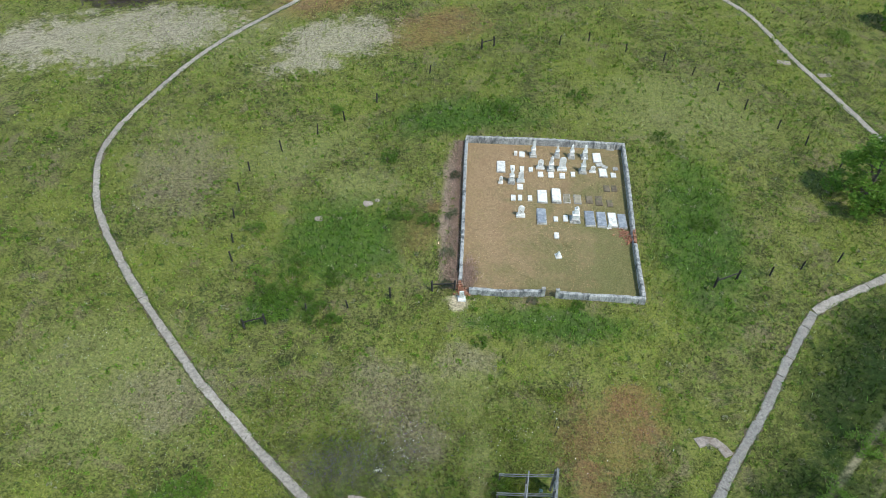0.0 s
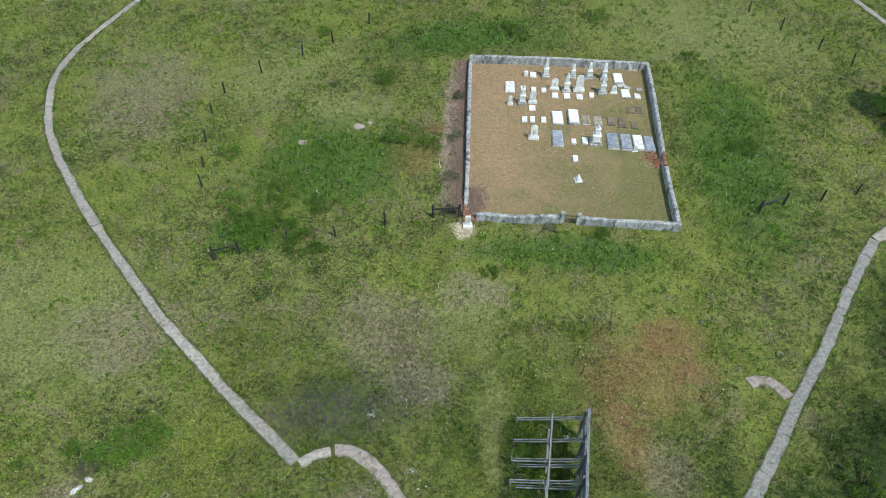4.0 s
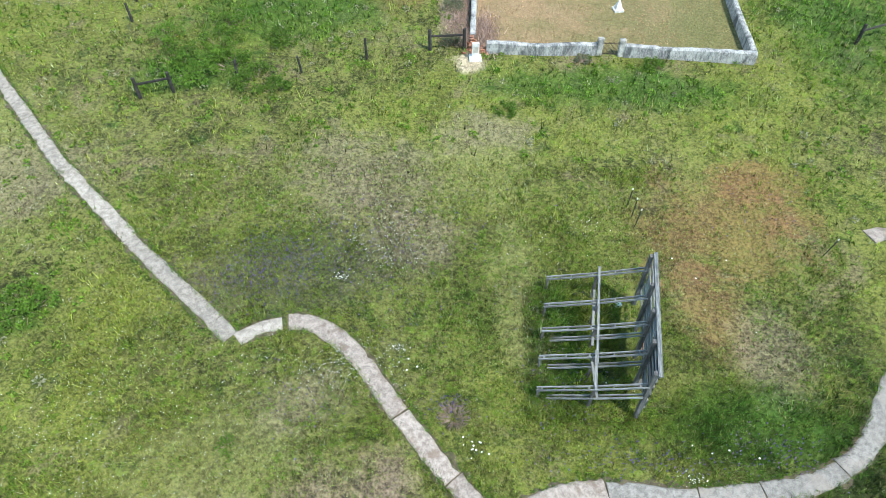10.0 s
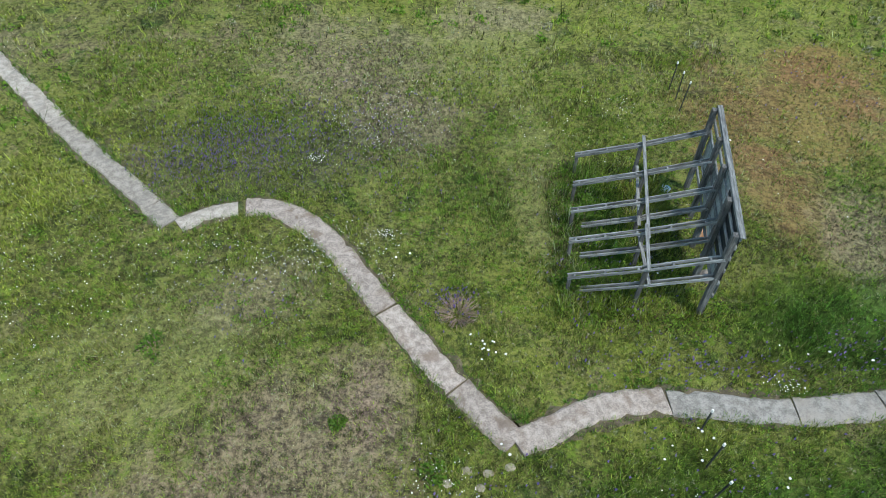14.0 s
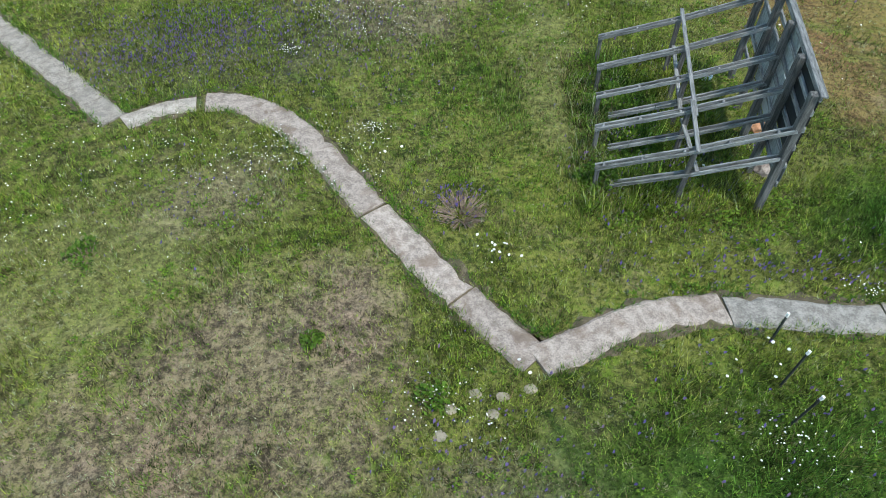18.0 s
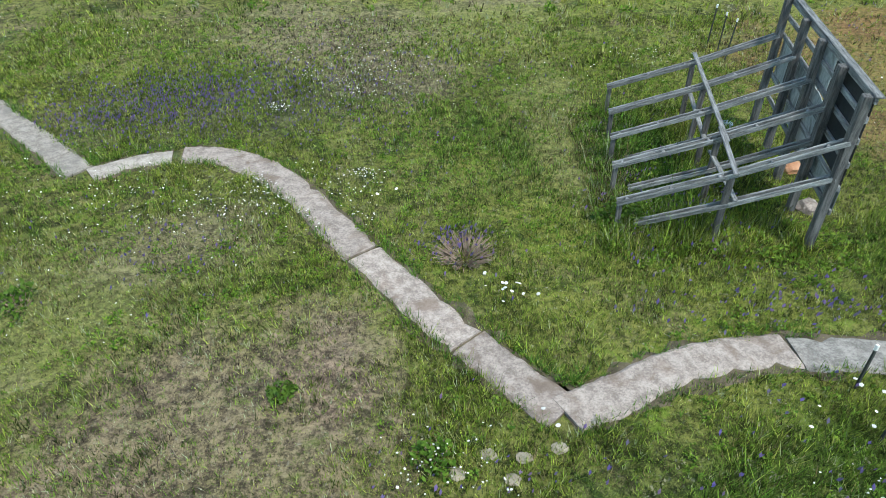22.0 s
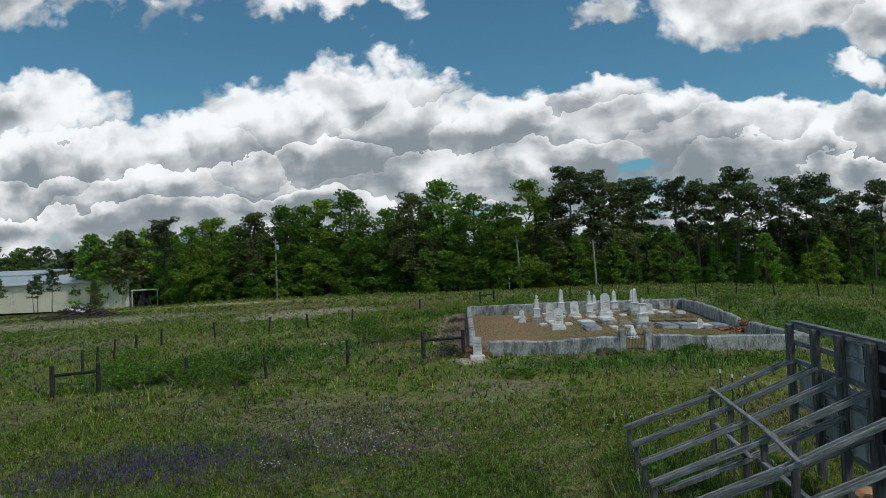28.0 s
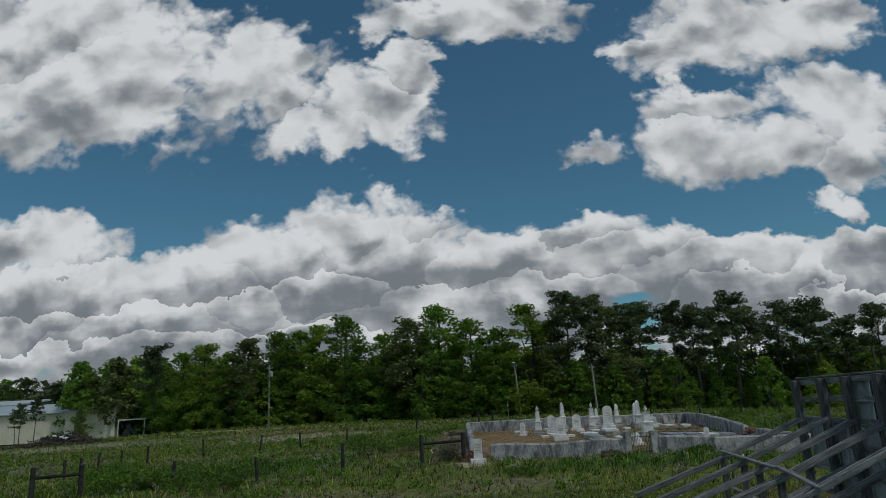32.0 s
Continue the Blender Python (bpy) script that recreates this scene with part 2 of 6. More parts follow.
# ---- materials ----
def material(name, dark, light, scale=3.0, rough=0.8, bump=0.3, fine=40.0, metal=0.0, stain=None, stain_scale=0.7, stain_amount=0.5, random_tint=0.0, stretch=(1, 1, 1), spec=0.3, grainy=0.35):
    """A surface of two colours mixed by coarse and fine grain, with stains of a third, and relief."""
    m = bpy.data.materials.new(name)
    m.use_nodes = True
    t = m.node_tree
    b = t.nodes["Principled BSDF"]
    c = t.nodes.new("ShaderNodeTexCoord")
    stretchy = t.nodes.new("ShaderNodeMapping")
    stretchy.inputs["Scale"].default_value = stretch
    t.links.new(c.outputs["Object"], stretchy.inputs[0])
    info = t.nodes.new("ShaderNodeObjectInfo")
    shift = t.nodes.new("ShaderNodeVectorMath")
    t.links.new(stretchy.outputs[0], shift.inputs[0])
    lots = Val(t, info.outputs["Random"]) * 37.0
    t.links.new(join(t, lots, lots, lots), shift.inputs[1])
    v = shift.outputs[0]
    coarse, grain = noise_val(t, v, scale, 5.0, 0.6), noise_val(t, v, fine, 4.0, 0.7)
    f = (coarse * (1 - grainy) + grain * grainy).step(0.36, 0.64)
    col = mix_col(t, f, dark, light)
    if stain:
        s = noise_val(t, v, stain_scale, 6.0, 0.65, 0.6).step(0.5, 0.66) * stain_amount
        col = mix_col(t, s, col, stain)
    if random_tint:
        r = Val(t, info.outputs["Random"]) * (2 * random_tint) + (1 - random_tint)
        col = mix_col(t, 1.0, col, join(t, r, r, r), "MULTIPLY")
    t.links.new(col, b.inputs["Base Color"])
    rr = grain * 0.2 + (rough - 0.1)
    t.links.new(rr.socket, b.inputs["Roughness"])
    b.inputs["Metallic"].default_value = metal
    b.inputs["Specular IOR Level"].default_value = spec
    if bump:
        n = t.nodes.new("ShaderNodeBump")
        n.inputs["Strength"].default_value, n.inputs["Distance"].default_value = bump, 0.02
        t.links.new((grain * 0.6 + coarse * 0.4).socket, n.inputs["Height"])
        t.links.new(n.outputs[0], b.inputs["Normal"])
    return m


def leafy(name, dark, light, rough=0.6, through_light=0.35, by_piece=True):
    """Leaves: each one of its own tint, letting some light through."""
    m = bpy.data.materials.new(name)
    m.use_nodes = True
    t = m.node_tree
    b = t.nodes["Principled BSDF"]
    g = t.nodes.new("ShaderNodeNewGeometry")
    info = t.nodes.new("ShaderNodeObjectInfo")
    c = t.nodes.new("ShaderNodeTexCoord")
    broad = noise_val(t, c.outputs["Object"], 0.5, 3.0)
    f = Val(t, g.outputs["Random Per Island"]) * 0.6 + broad * 0.7 - 0.15
    col = mix_col(t, f.op("ADD", 0.0, clamp=True), dark, light)
    r = Val(t, info.outputs["Random"]) * 0.5 + 0.75
    col = mix_col(t, 1.0, col, join(t, r, r * 0.97 + 0.03, r), "MULTIPLY")
    t.links.new(col, b.inputs["Base Color"])
    b.inputs["Roughness"].default_value = rough
    b.inputs["Specular IOR Level"].default_value = 0.25
    tr = t.nodes.new("ShaderNodeBsdfTranslucent")
    t.links.new(col, tr.inputs[0])
    mx = t.nodes.new("ShaderNodeMixShader")
    mx.inputs[0].default_value = through_light
    t.links.new(b.outputs[0], mx.inputs[1])
    t.links.new(tr.outputs[0], mx.inputs[2])
    t.links.new(mx.outputs[0], t.nodes["Material Output"].inputs[0])
    return m


def tinted(name, rough=0.7, through_light=0.3):
    """For grass and flowers: the colour is stored blade by blade."""
    m = bpy.data.materials.new(name)
    m.use_nodes = True
    t = m.node_tree
    b = t.nodes["Principled BSDF"]
    a = t.nodes.new("ShaderNodeAttribute")
    a.attribute_name = "tint"
    t.links.new(a.outputs["Color"], b.inputs["Base Color"])
    b.inputs["Roughness"].default_value = rough
    b.inputs["Specular IOR Level"].default_value = 0.2
    tr = t.nodes.new("ShaderNodeBsdfTranslucent")
    t.links.new(a.outputs["Color"], tr.inputs[0])
    mx = t.nodes.new("ShaderNodeMixShader")
    mx.inputs[0].default_value = through_light
    t.links.new(b.outputs[0], mx.inputs[1])
    t.links.new(tr.outputs[0], mx.inputs[2])
    t.links.new(mx.outputs[0], t.nodes["Material Output"].inputs[0])
    return m


M = {
    "concrete": material("worn_concrete", (0.20, 0.168, 0.145), (0.42, 0.36, 0.315), 7.0, 0.9, 0.9, 30, stain=(0.17, 0.125, 0.095), stain_scale=1.7, stain_amount=0.75, random_tint=0.12, grainy=0.5),
    "concrete_grey": material("grey_mossy_concrete", (0.135, 0.126, 0.114), (0.305, 0.288, 0.26), 6.0, 0.9, 0.9, 30, stain=(0.30, 0.265, 0.23), stain_scale=0.9, stain_amount=0.6, random_tint=0.14, grainy=0.5),
    "concrete_pale": material("pale_concrete", (0.195, 0.172, 0.146), (0.415, 0.375, 0.325), 5.0, 0.9, 0.9, 30, stain=(0.20, 0.185, 0.165), stain_scale=1.3, stain_amount=0.65, random_tint=0.12, grainy=0.5),
    "soil": material("bare_soil", (0.065, 0.055, 0.034), (0.16, 0.13, 0.088), 4.0, 0.95, 0.8, 45, stain=(0.07, 0.075, 0.03), stain_scale=2.5, stain_amount=0.6),
    "plaster": material("weathered_plaster", (0.13, 0.135, 0.14), (0.50, 0.495, 0.475), 3.4, 0.9, 0.8, 18, stain=(0.070, 0.075, 0.078), stain_scale=1.3, stain_amount=0.9, stretch=(1, 1, 0.4), grainy=0.5),
    "plaster_light": material("pale_plaster", (0.27, 0.265, 0.25), (0.56, 0.54, 0.50), 2.6, 0.9, 0.5, 26, stain=(0.12, 0.12, 0.115), stain_scale=1.6, stain_amount=0.8),
    "marble": material("white_marble", (0.60, 0.59, 0.56), (0.82, 0.81, 0.78), 3.0, 0.6, 0.15, 45, stain=(0.33, 0.32, 0.29), stain_scale=2.2, stain_amount=0.5, random_tint=0.1),
    "granite_blue": material("blue_grey_granite", (0.16, 0.18, 0.21), (0.33, 0.36, 0.40), 3.0, 0.5, 0.1, 120, stain=(0.40, 0.42, 0.43), stain_scale=1.8, stain_amount=0.5, random_tint=0.15),
    "tan_stone": material("tan_stone", (0.22, 0.19, 0.14), (0.38, 0.34, 0.26), 3.0, 0.85, 0.4, 50, stain=(0.15, 0.15, 0.08), stain_scale=2.0, stain_amount=0.6, random_tint=0.15),
    "brown_stone": material("mossy_brown_stone", (0.11, 0.085, 0.06), (0.22, 0.18, 0.13), 3.0, 0.9, 0.4, 50, stain=(0.10, 0.12, 0.05), stain_scale=2.0, stain_amount=0.6, random_tint=0.15),
    "brick": material("red_brick", (0.20, 0.08, 0.05), (0.36, 0.17, 0.10), 6.0, 0.9, 0.5, 60, stain=(0.40, 0.34, 0.28), stain_scale=5.0, stain_amount=0.5, random_tint=0.3),
    "wood": material("grey_weathered_wood", (0.105, 0.112, 0.115), (0.33, 0.345, 0.345), 2.5, 0.85, 0.7, 26, stain=(0.07, 0.07, 0.065), stain_scale=1.6, stain_amount=0.6, random_tint=0.22, stretch=(1, 9, 9)),
    "wood_post": material("dark_weathered_posts", (0.055, 0.055, 0.055), (0.17, 0.17, 0.165), 2.5, 0.9, 0.7, 26, stain=(0.035, 0.035, 0.033), stain_scale=1.4, stain_amount=0.6, random_tint=0.2, stretch=(9, 9, 1)),
    "fence_wood": material("blackened_fence_wood", (0.018, 0.017, 0.016), (0.06, 0.055, 0.05), 4.0, 0.9, 0.6, 30, random_tint=0.2),
    "sheet": material("peeling_pale_sheet", (0.20, 0.23, 0.23), (0.42, 0.46, 0.46), 1.5, 0.85, 0.4, 18, stain=(0.07, 0.08, 0.08), stain_scale=1.8, stain_amount=0.8, stretch=(1, 1, 0.5)),
    "black_sheet": material("black_tar_sheet", (0.010, 0.012, 0.014), (0.03, 0.034, 0.036), 2.0, 0.75, 0.3, 20),
    "steel": material("dark_green_steel", (0.025, 0.03, 0.028), (0.06, 0.065, 0.06), 6.0, 0.6, 0.2, 50, metal=0.3),
    "white_paint": material("white_paint", (0.7, 0.7, 0.68), (0.85, 0.85, 0.83), 8.0, 0.6, 0.1, 50),
    "iron": material("rusty_iron", (0.06, 0.05, 0.04), (0.16, 0.13, 0.10), 8.0, 0.7, 0.3, 60, metal=0.4, stain=(0.18, 0.10, 0.05), stain_scale=4.0),
    "pole": material("pale_pole_wood", (0.24, 0.22, 0.19), (0.40, 0.38, 0.34), 3.0, 0.85, 0.3, 30, stretch=(6, 6, 1)),
    "dark_pole": material("dark_pole_wood", (0.05, 0.042, 0.035), (0.11, 0.10, 0.085), 3.0, 0.85, 0.3, 30, stretch=(6, 6, 1)),
    "bark": material("bark", (0.05, 0.042, 0.034), (0.13, 0.11, 0.09), 5.0, 0.95, 0.8, 25, stretch=(3, 3, 0.8)),
    "shed_wall": material("cream_metal_siding", (0.72, 0.67, 0.53), (0.80, 0.75, 0.60), 0.6, 0.6, 0.0, 12, stain=(0.50, 0.45, 0.33), stain_scale=0.5, stain_amount=0.4),
    "shed_roof": material("pale_metal_roof", (0.36, 0.42, 0.44), (0.46, 0.52, 0.54), 0.6, 0.45, 0.0, 12, metal=0.2),
    "dark_metal": material("dark_machinery", (0.03, 0.03, 0.03), (0.09, 0.085, 0.08), 3.0, 0.6, 0.2, 30),
    "rock_white": material("white_rock", (0.24, 0.235, 0.22), (0.70, 0.69, 0.66), 6.0, 0.9, 0.9, 30, stain=(0.12, 0.13, 0.09), stain_scale=3.0, stain_amount=0.7),
    "rock_orange": material("orange_sandstone", (0.35, 0.17, 0.09), (0.52, 0.30, 0.18), 5.0, 0.9, 0.5, 40),
    "twig": material("dead_twigs", (0.16, 0.115, 0.085), (0.36, 0.28, 0.215), 8.0, 0.9, 0.2, 40),
    "plastic": material("white_plastic", (0.7, 0.72, 0.74), (0.82, 0.83, 0.85), 6.0, 0.4, 0.2, 30),
}
LEAF = {
    "broad": leafy("broad_leaves", (0.050, 0.125, 0.014), (0.24, 0.40, 0.060), through_light=0.5),
    "bright": leafy("bright_leaves", (0.12, 0.22, 0.02), (0.36, 0.50, 0.075), through_light=0.5),
    "pine": leafy("pine_needles", (0.040, 0.068, 0.026), (0.150, 0.195, 0.080), through_light=0.3),
    "brownish": leafy("brownish_needles", (0.075, 0.105, 0.030), (0.24, 0.285, 0.10), through_light=0.35),
    "shrub": leafy("shrub_leaves", (0.035, 0.085, 0.012), (0.17, 0.30, 0.035)),
    "grey_shrub": leafy("greyish_leaves", (0.09, 0.11, 0.055), (0.20, 0.21, 0.13)),
}
TINT = tinted("grass_and_flowers")


def ground_material():
    m = bpy.data.materials.new("meadow_ground")
    m.use_nodes = True
    t = m.node_tree
    b = t.nodes["Principled BSDF"]
    c = t.nodes.new("ShaderNodeTexCoord")
    v = c.outputs["Object"]
    x, y, _ = split(t, v)
    big, mid, small, fine = noise_val(t, v, 0.10, 5.0, 0.6), noise_val(t, v, 0.55, 6.0, 0.65), noise_val(t, v, 3.5, 6.0, 0.75), noise_val(t, v, 26.0, 7.0, 0.85)
    blot, tuft = noise_val(t, v, 0.28, 7.0, 0.7, 0.8), noise_val(t, v, 8.5, 6.0, 0.8, 0.3)
    f = (mid * 0.18 + small * 0.27 + tuft * 0.30 + fine * 0.25).step(0.45, 0.555)
    col = mix_col(t, f, (0.026, 0.030, 0.012), (0.195, 0.205, 0.060))
    col = mix_col(t, big.step(0.42, 0.62) * 0.5, col, mix_col(t, tuft.step(0.4, 0.6), (0.085, 0.118, 0.018), (0.245, 0.27, 0.045)))
    col = mix_col(t, blot.step(0.52, 0.66) * 0.6, col, mix_col(t, tuft.step(0.42, 0.6), (0.085, 0.068, 0.042), (0.275, 0.22, 0.14)))
    # Dark green clumps of noise put the plants' shadows into the colour.
    col = mix_col(t, noise_val(t, v, 0.9, 6.0, 0.7, 0.4).step(0.55, 0.66) * 0.75, col, mix_col(t, tuft.step(0.45, 0.62), (0.012, 0.030, 0.008), (0.055, 0.12, 0.018)))
    col = mix_col(t, noise_val(t, v, 1.7, 6.0, 0.75, 0.3).step(0.54, 0.66) * 0.65, col, (0.145, 0.235, 0.026))
    # Smaller dark spots: thatch, and shade painted in the gaps of the grass.
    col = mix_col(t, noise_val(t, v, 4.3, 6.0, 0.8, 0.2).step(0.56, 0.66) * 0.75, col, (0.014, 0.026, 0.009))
    ragx = noise_val(t, v, 0.45, 6.0, 0.7) - 0.5
    ragf = noise_val(t, v, 2.2, 5.0, 0.7) - 0.5
    ragb = noise_val(t, v, 0.16, 5.0, 0.65, 0.5) - 0.5
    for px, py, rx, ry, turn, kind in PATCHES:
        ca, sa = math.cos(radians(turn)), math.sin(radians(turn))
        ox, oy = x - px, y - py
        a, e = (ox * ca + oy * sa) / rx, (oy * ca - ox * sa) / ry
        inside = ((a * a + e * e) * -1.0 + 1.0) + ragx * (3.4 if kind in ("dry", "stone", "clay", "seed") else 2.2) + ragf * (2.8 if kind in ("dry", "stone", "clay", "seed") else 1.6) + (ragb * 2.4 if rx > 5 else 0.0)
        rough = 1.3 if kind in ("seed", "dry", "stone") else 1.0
        pale = tuple(min(1.0, q * 1.55 * rough) for q in DIRT_AND_LIGHT[kind])
        dirt_and_light = mix_col(t, (small * 0.3 + tuft * 0.4 + fine * 0.3).step(0.42, 0.59), tuple(q * 0.48 / rough for q in DIRT_AND_LIGHT[kind]), pale)
        col = mix_col(t, inside.step(*((-0.1, 0.8) if kind == "stone" else (-0.35, 1.0))) * HOLD[kind], col, dirt_and_light)
    # Pale seed heads in drifts; dark specks paint shade and thatch between the tufts.
    col = mix_col(t, noise_val(t, v, 11.0, 4.0, 0.75).step(0.58, 0.70) * (noise_val(t, v, 0.2, 4.0, 0.6).step(0.42, 0.62) * 0.6 + 0.25), col, (0.34, 0.34, 0.27))
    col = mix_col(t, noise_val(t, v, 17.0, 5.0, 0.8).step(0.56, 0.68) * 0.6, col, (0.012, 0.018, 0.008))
    # Inside the graveyard the grass is mown short and dry, greener in places.
    inyard = (x - 0.6).step(-0.05, 0.05) * (x * -1.0 + 15.15).step(-0.05, 0.05) * y.step(0.0, 0.1) * (y * -1.0 + 18.45).step(-0.05, 0.05)
    sward = mix_col(t, (small * 0.45 + fine * 0.55).step(0.34, 0.66), (0.20, 0.135, 0.078), (0.43, 0.305, 0.18))
    sward = mix_col(t, (blot * 0.6 + (x * 0.022 + y * -0.012) + ragf * 0.25).step(0.20, 0.55) * 0.85, sward, mix_col(t, tuft.step(0.4, 0.6), (0.075, 0.090, 0.030), (0.20, 0.205, 0.085)))
    sward = mix_col(t, noise_val(t, v, 0.35, 5.0, 0.6).step(0.54, 0.70) * 0.4, sward, (0.27, 0.165, 0.10))
    col = mix_col(t, inyard, col, sward)
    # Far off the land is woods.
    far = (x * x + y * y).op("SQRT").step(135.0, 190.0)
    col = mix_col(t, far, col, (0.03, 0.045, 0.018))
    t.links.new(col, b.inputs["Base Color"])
    b.inputs["Roughness"].default_value = 0.95
    b.inputs["Specular IOR Level"].default_value = 0.1
    n = t.nodes.new("ShaderNodeBump")
    n.inputs["Strength"].default_value, n.inputs["Distance"].default_value = 0.9, 0.06
    t.links.new((small * 0.5 + fine * 0.35 + mid * 0.6).socket, n.inputs["Height"])
    t.links.new(n.outputs[0], b.inputs["Normal"])
    return m


# ---- mesh helpers ----
def part(name, bm, mat, parent=None, label="", smooth_faces=False):
    """Links a bmesh as one mesh object under a thing or a part."""
    me = bpy.data.meshes.new(name)
    bm.normal_update()
    bm.to_mesh(me)
    bm.free()
    if mat:
        me.materials.append(mat)
    if smooth_faces:
        me.polygons.foreach_set("use_smooth", [True] * len(me.polygons))
    ob = new(name, me)
    if parent is not None:
        ob.parent = parent
    if label:
        ob["label"] = label
    return ob


def thing(name, m, label, category, group="", kind=""):
    ob = new(name)
    ob.empty_display_size = 0.2
    ob.matrix_basis = m
    return tagged(ob, label, category, group, kind)


def box(bm, size, at=(0, 0, 0), turn=None, bevel=0.0, wobble=0.0, rng=random):
    """A box about a point, its edges worn."""
    made = bmesh.ops.create_cube(bm, size=1.0)
    vs = made["verts"]
    for v in vs:
        v.co = Vector((v.co.x * size[0], v.co.y * size[1], v.co.z * size[2]))
        if wobble:
            v.co += Vector([rng.uniform(-wobble, wobble) for _ in range(3)])
    if bevel:
        edges = list({e for v in vs for e in v.link_edges})
        made = bmesh.ops.bevel(bm, geom=edges, offset=bevel, segments=1, affect="EDGES", profile=0.6)
        vs = list({v for f in made["faces"] for v in f.verts} | {v for v in vs if v.is_valid})
    if turn is not None:
        bmesh.ops.transform(bm, matrix=turn.to_4x4(), verts=vs)
    bmesh.ops.translate(bm, vec=Vector(at), verts=vs)
    return vs


def beam(bm, a, b, w, h, bevel=0.008, over=0.0):
    """A plank from a to b: w across, h high."""
    a, b = Vector(a), Vector(b)
    d = b - a
    x = d.normalized()
    y = Vector((0, 0, 1)).cross(x)
    y = y.normalized() if y.length > 1e-4 else Vector((0, 1, 0))
    z = x.cross(y)
    turn = Matrix((x, y, z)).transposed()
    box(bm, (d.length + 2 * over, w, h), (a + b) / 2, turn, bevel)


def plank(name, a, b, w, h, mat, parent, bevel=0.008, label=""):
    """A plank as a mesh of its own, its grain along its own length."""
    a, b = Vector(a), Vector(b)
    d = b - a
    x = d.normalized()
    y = Vector((0, 0, 1)).cross(x)
    y = y.normalized() if y.length > 1e-4 else Vector((0, 1, 0))
    z = x.cross(y)
    bm = bmesh.new()
    box(bm, (d.length, w, h), (0, 0, 0), None, bevel)
    ob = part(name, bm, mat, parent, label)
    m = Matrix((x, y, z)).transposed().to_4x4()
    m.translation = (a + b) / 2
    ob.matrix_basis = m
    return ob


def rod(bm, a, b, r0, r1, sides=8):
    a, b = Vector(a), Vector(b)
    d = (b - a)
    q = d.to_track_quat("Z", "Y").to_matrix()
    rings = []
    for p, r in ((a, r0), (b, r1)):
        rings.append([bm.verts.new(p + q @ Vector((math.cos(2 * math.pi * k / sides) * r, math.sin(2 * math.pi * k / sides) * r, 0))) for k in range(sides)])
    for k in range(sides):
        bm.faces.new((rings[0][k], rings[0][(k + 1) % sides], rings[1][(k + 1) % sides], rings[1][k]))
    bm.faces.new(rings[1])
    bm.faces.new(rings[0][::-1])


def lathe(bm, profile, sides=12, at=(0, 0, 0)):
    """Turns a profile of radius and height about the upright."""
    rings = [[bm.verts.new((at[0] + r * math.cos(2 * math.pi * k / sides), at[1] + r * math.sin(2 * math.pi * k / sides), at[2] + z)) for k in range(sides)] for r, z in profile]
    for lo, hi in zip(rings, rings[1:]):
        for k in range(sides):
            bm.faces.new((lo[k], lo[(k + 1) % sides], hi[(k + 1) % sides], hi[k]))
    bm.faces.new(rings[-1])
    bm.faces.new(rings[0][::-1])


def square_stack(bm, levels, at=(0, 0, 0)):
    """Square storeys of half width and height, as monuments have."""
    rings = [[bm.verts.new((at[0] + sx * w, at[1] + sy * w, at[2] + z)) for sx, sy in ((-1, -1), (1, -1), (1, 1), (-1, 1))] for w, z in levels]
    for lo, hi in zip(rings, rings[1:]):
        for k in range(4):
            bm.faces.new((lo[k], lo[(k + 1) % 4], hi[(k + 1) % 4], hi[k]))
    bm.faces.new(rings[-1])
    bm.faces.new(rings[0][::-1])


def raw_mesh(name, verts, faces, mat, tint=None, parent=None):
    """Verts (n, 3) and faces (m, 3 or 4) as one mesh object; tint: a colour for every vertex."""
    verts, faces = np.asarray(verts, np.float32), np.asarray(faces, np.int32)
    me = bpy.data.meshes.new(name)
    n, k = faces.shape
    me.vertices.add(len(verts))
    me.vertices.foreach_set("co", verts.ravel())
    me.loops.add(n * k)
    me.loops.foreach_set("vertex_index", faces.ravel())
    me.polygons.add(n)
    me.polygons.foreach_set("loop_start", np.arange(0, n * k, k, dtype=np.int32))
    if tint is not None:
        a = me.color_attributes.new("tint", "FLOAT_COLOR", "POINT")
        a.data.foreach_set("color", np.concatenate([tint, np.ones((len(tint), 1))], 1).astype(np.float32).ravel())
    me.materials.append(mat)
    me.update(calc_edges=True)
    ob = new(name, me)
    if parent is not None:
        ob.parent = parent
    return ob


# ---- the ground ----
def axis(lo, hi, step, reach):
    out = list(np.arange(lo, hi + 1e-6, step))
    d = step
    while out[-1] < reach:
        d *= 1.35
        out.append(out[-1] + d)
    d = step
    while out[0] > -reach:
        d *= 1.35
        out.insert(0, out[0] - d)
    return np.array(out)


gx, gy = axis(-45, 45, 0.75, 2500), axis(-36, 60, 0.75, 2500)
GX, GY = np.meshgrid(gx, gy)
GZ = land(GX, GY)
rows_n, cols_n = GX.shape
idx = np.arange(rows_n * cols_n).reshape(rows_n, cols_n)
quads = np.stack([idx[:-1, :-1], idx[:-1, 1:], idx[1:, 1:], idx[1:, :-1]], -1).reshape(-1, 4)
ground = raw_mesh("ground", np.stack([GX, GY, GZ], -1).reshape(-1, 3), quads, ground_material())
ground.data.polygons.foreach_set("use_smooth", [True] * len(ground.data.polygons))
tagged(ground, "rough green meadow with bare clay, dry and stony patches", "ground", kind="structure")


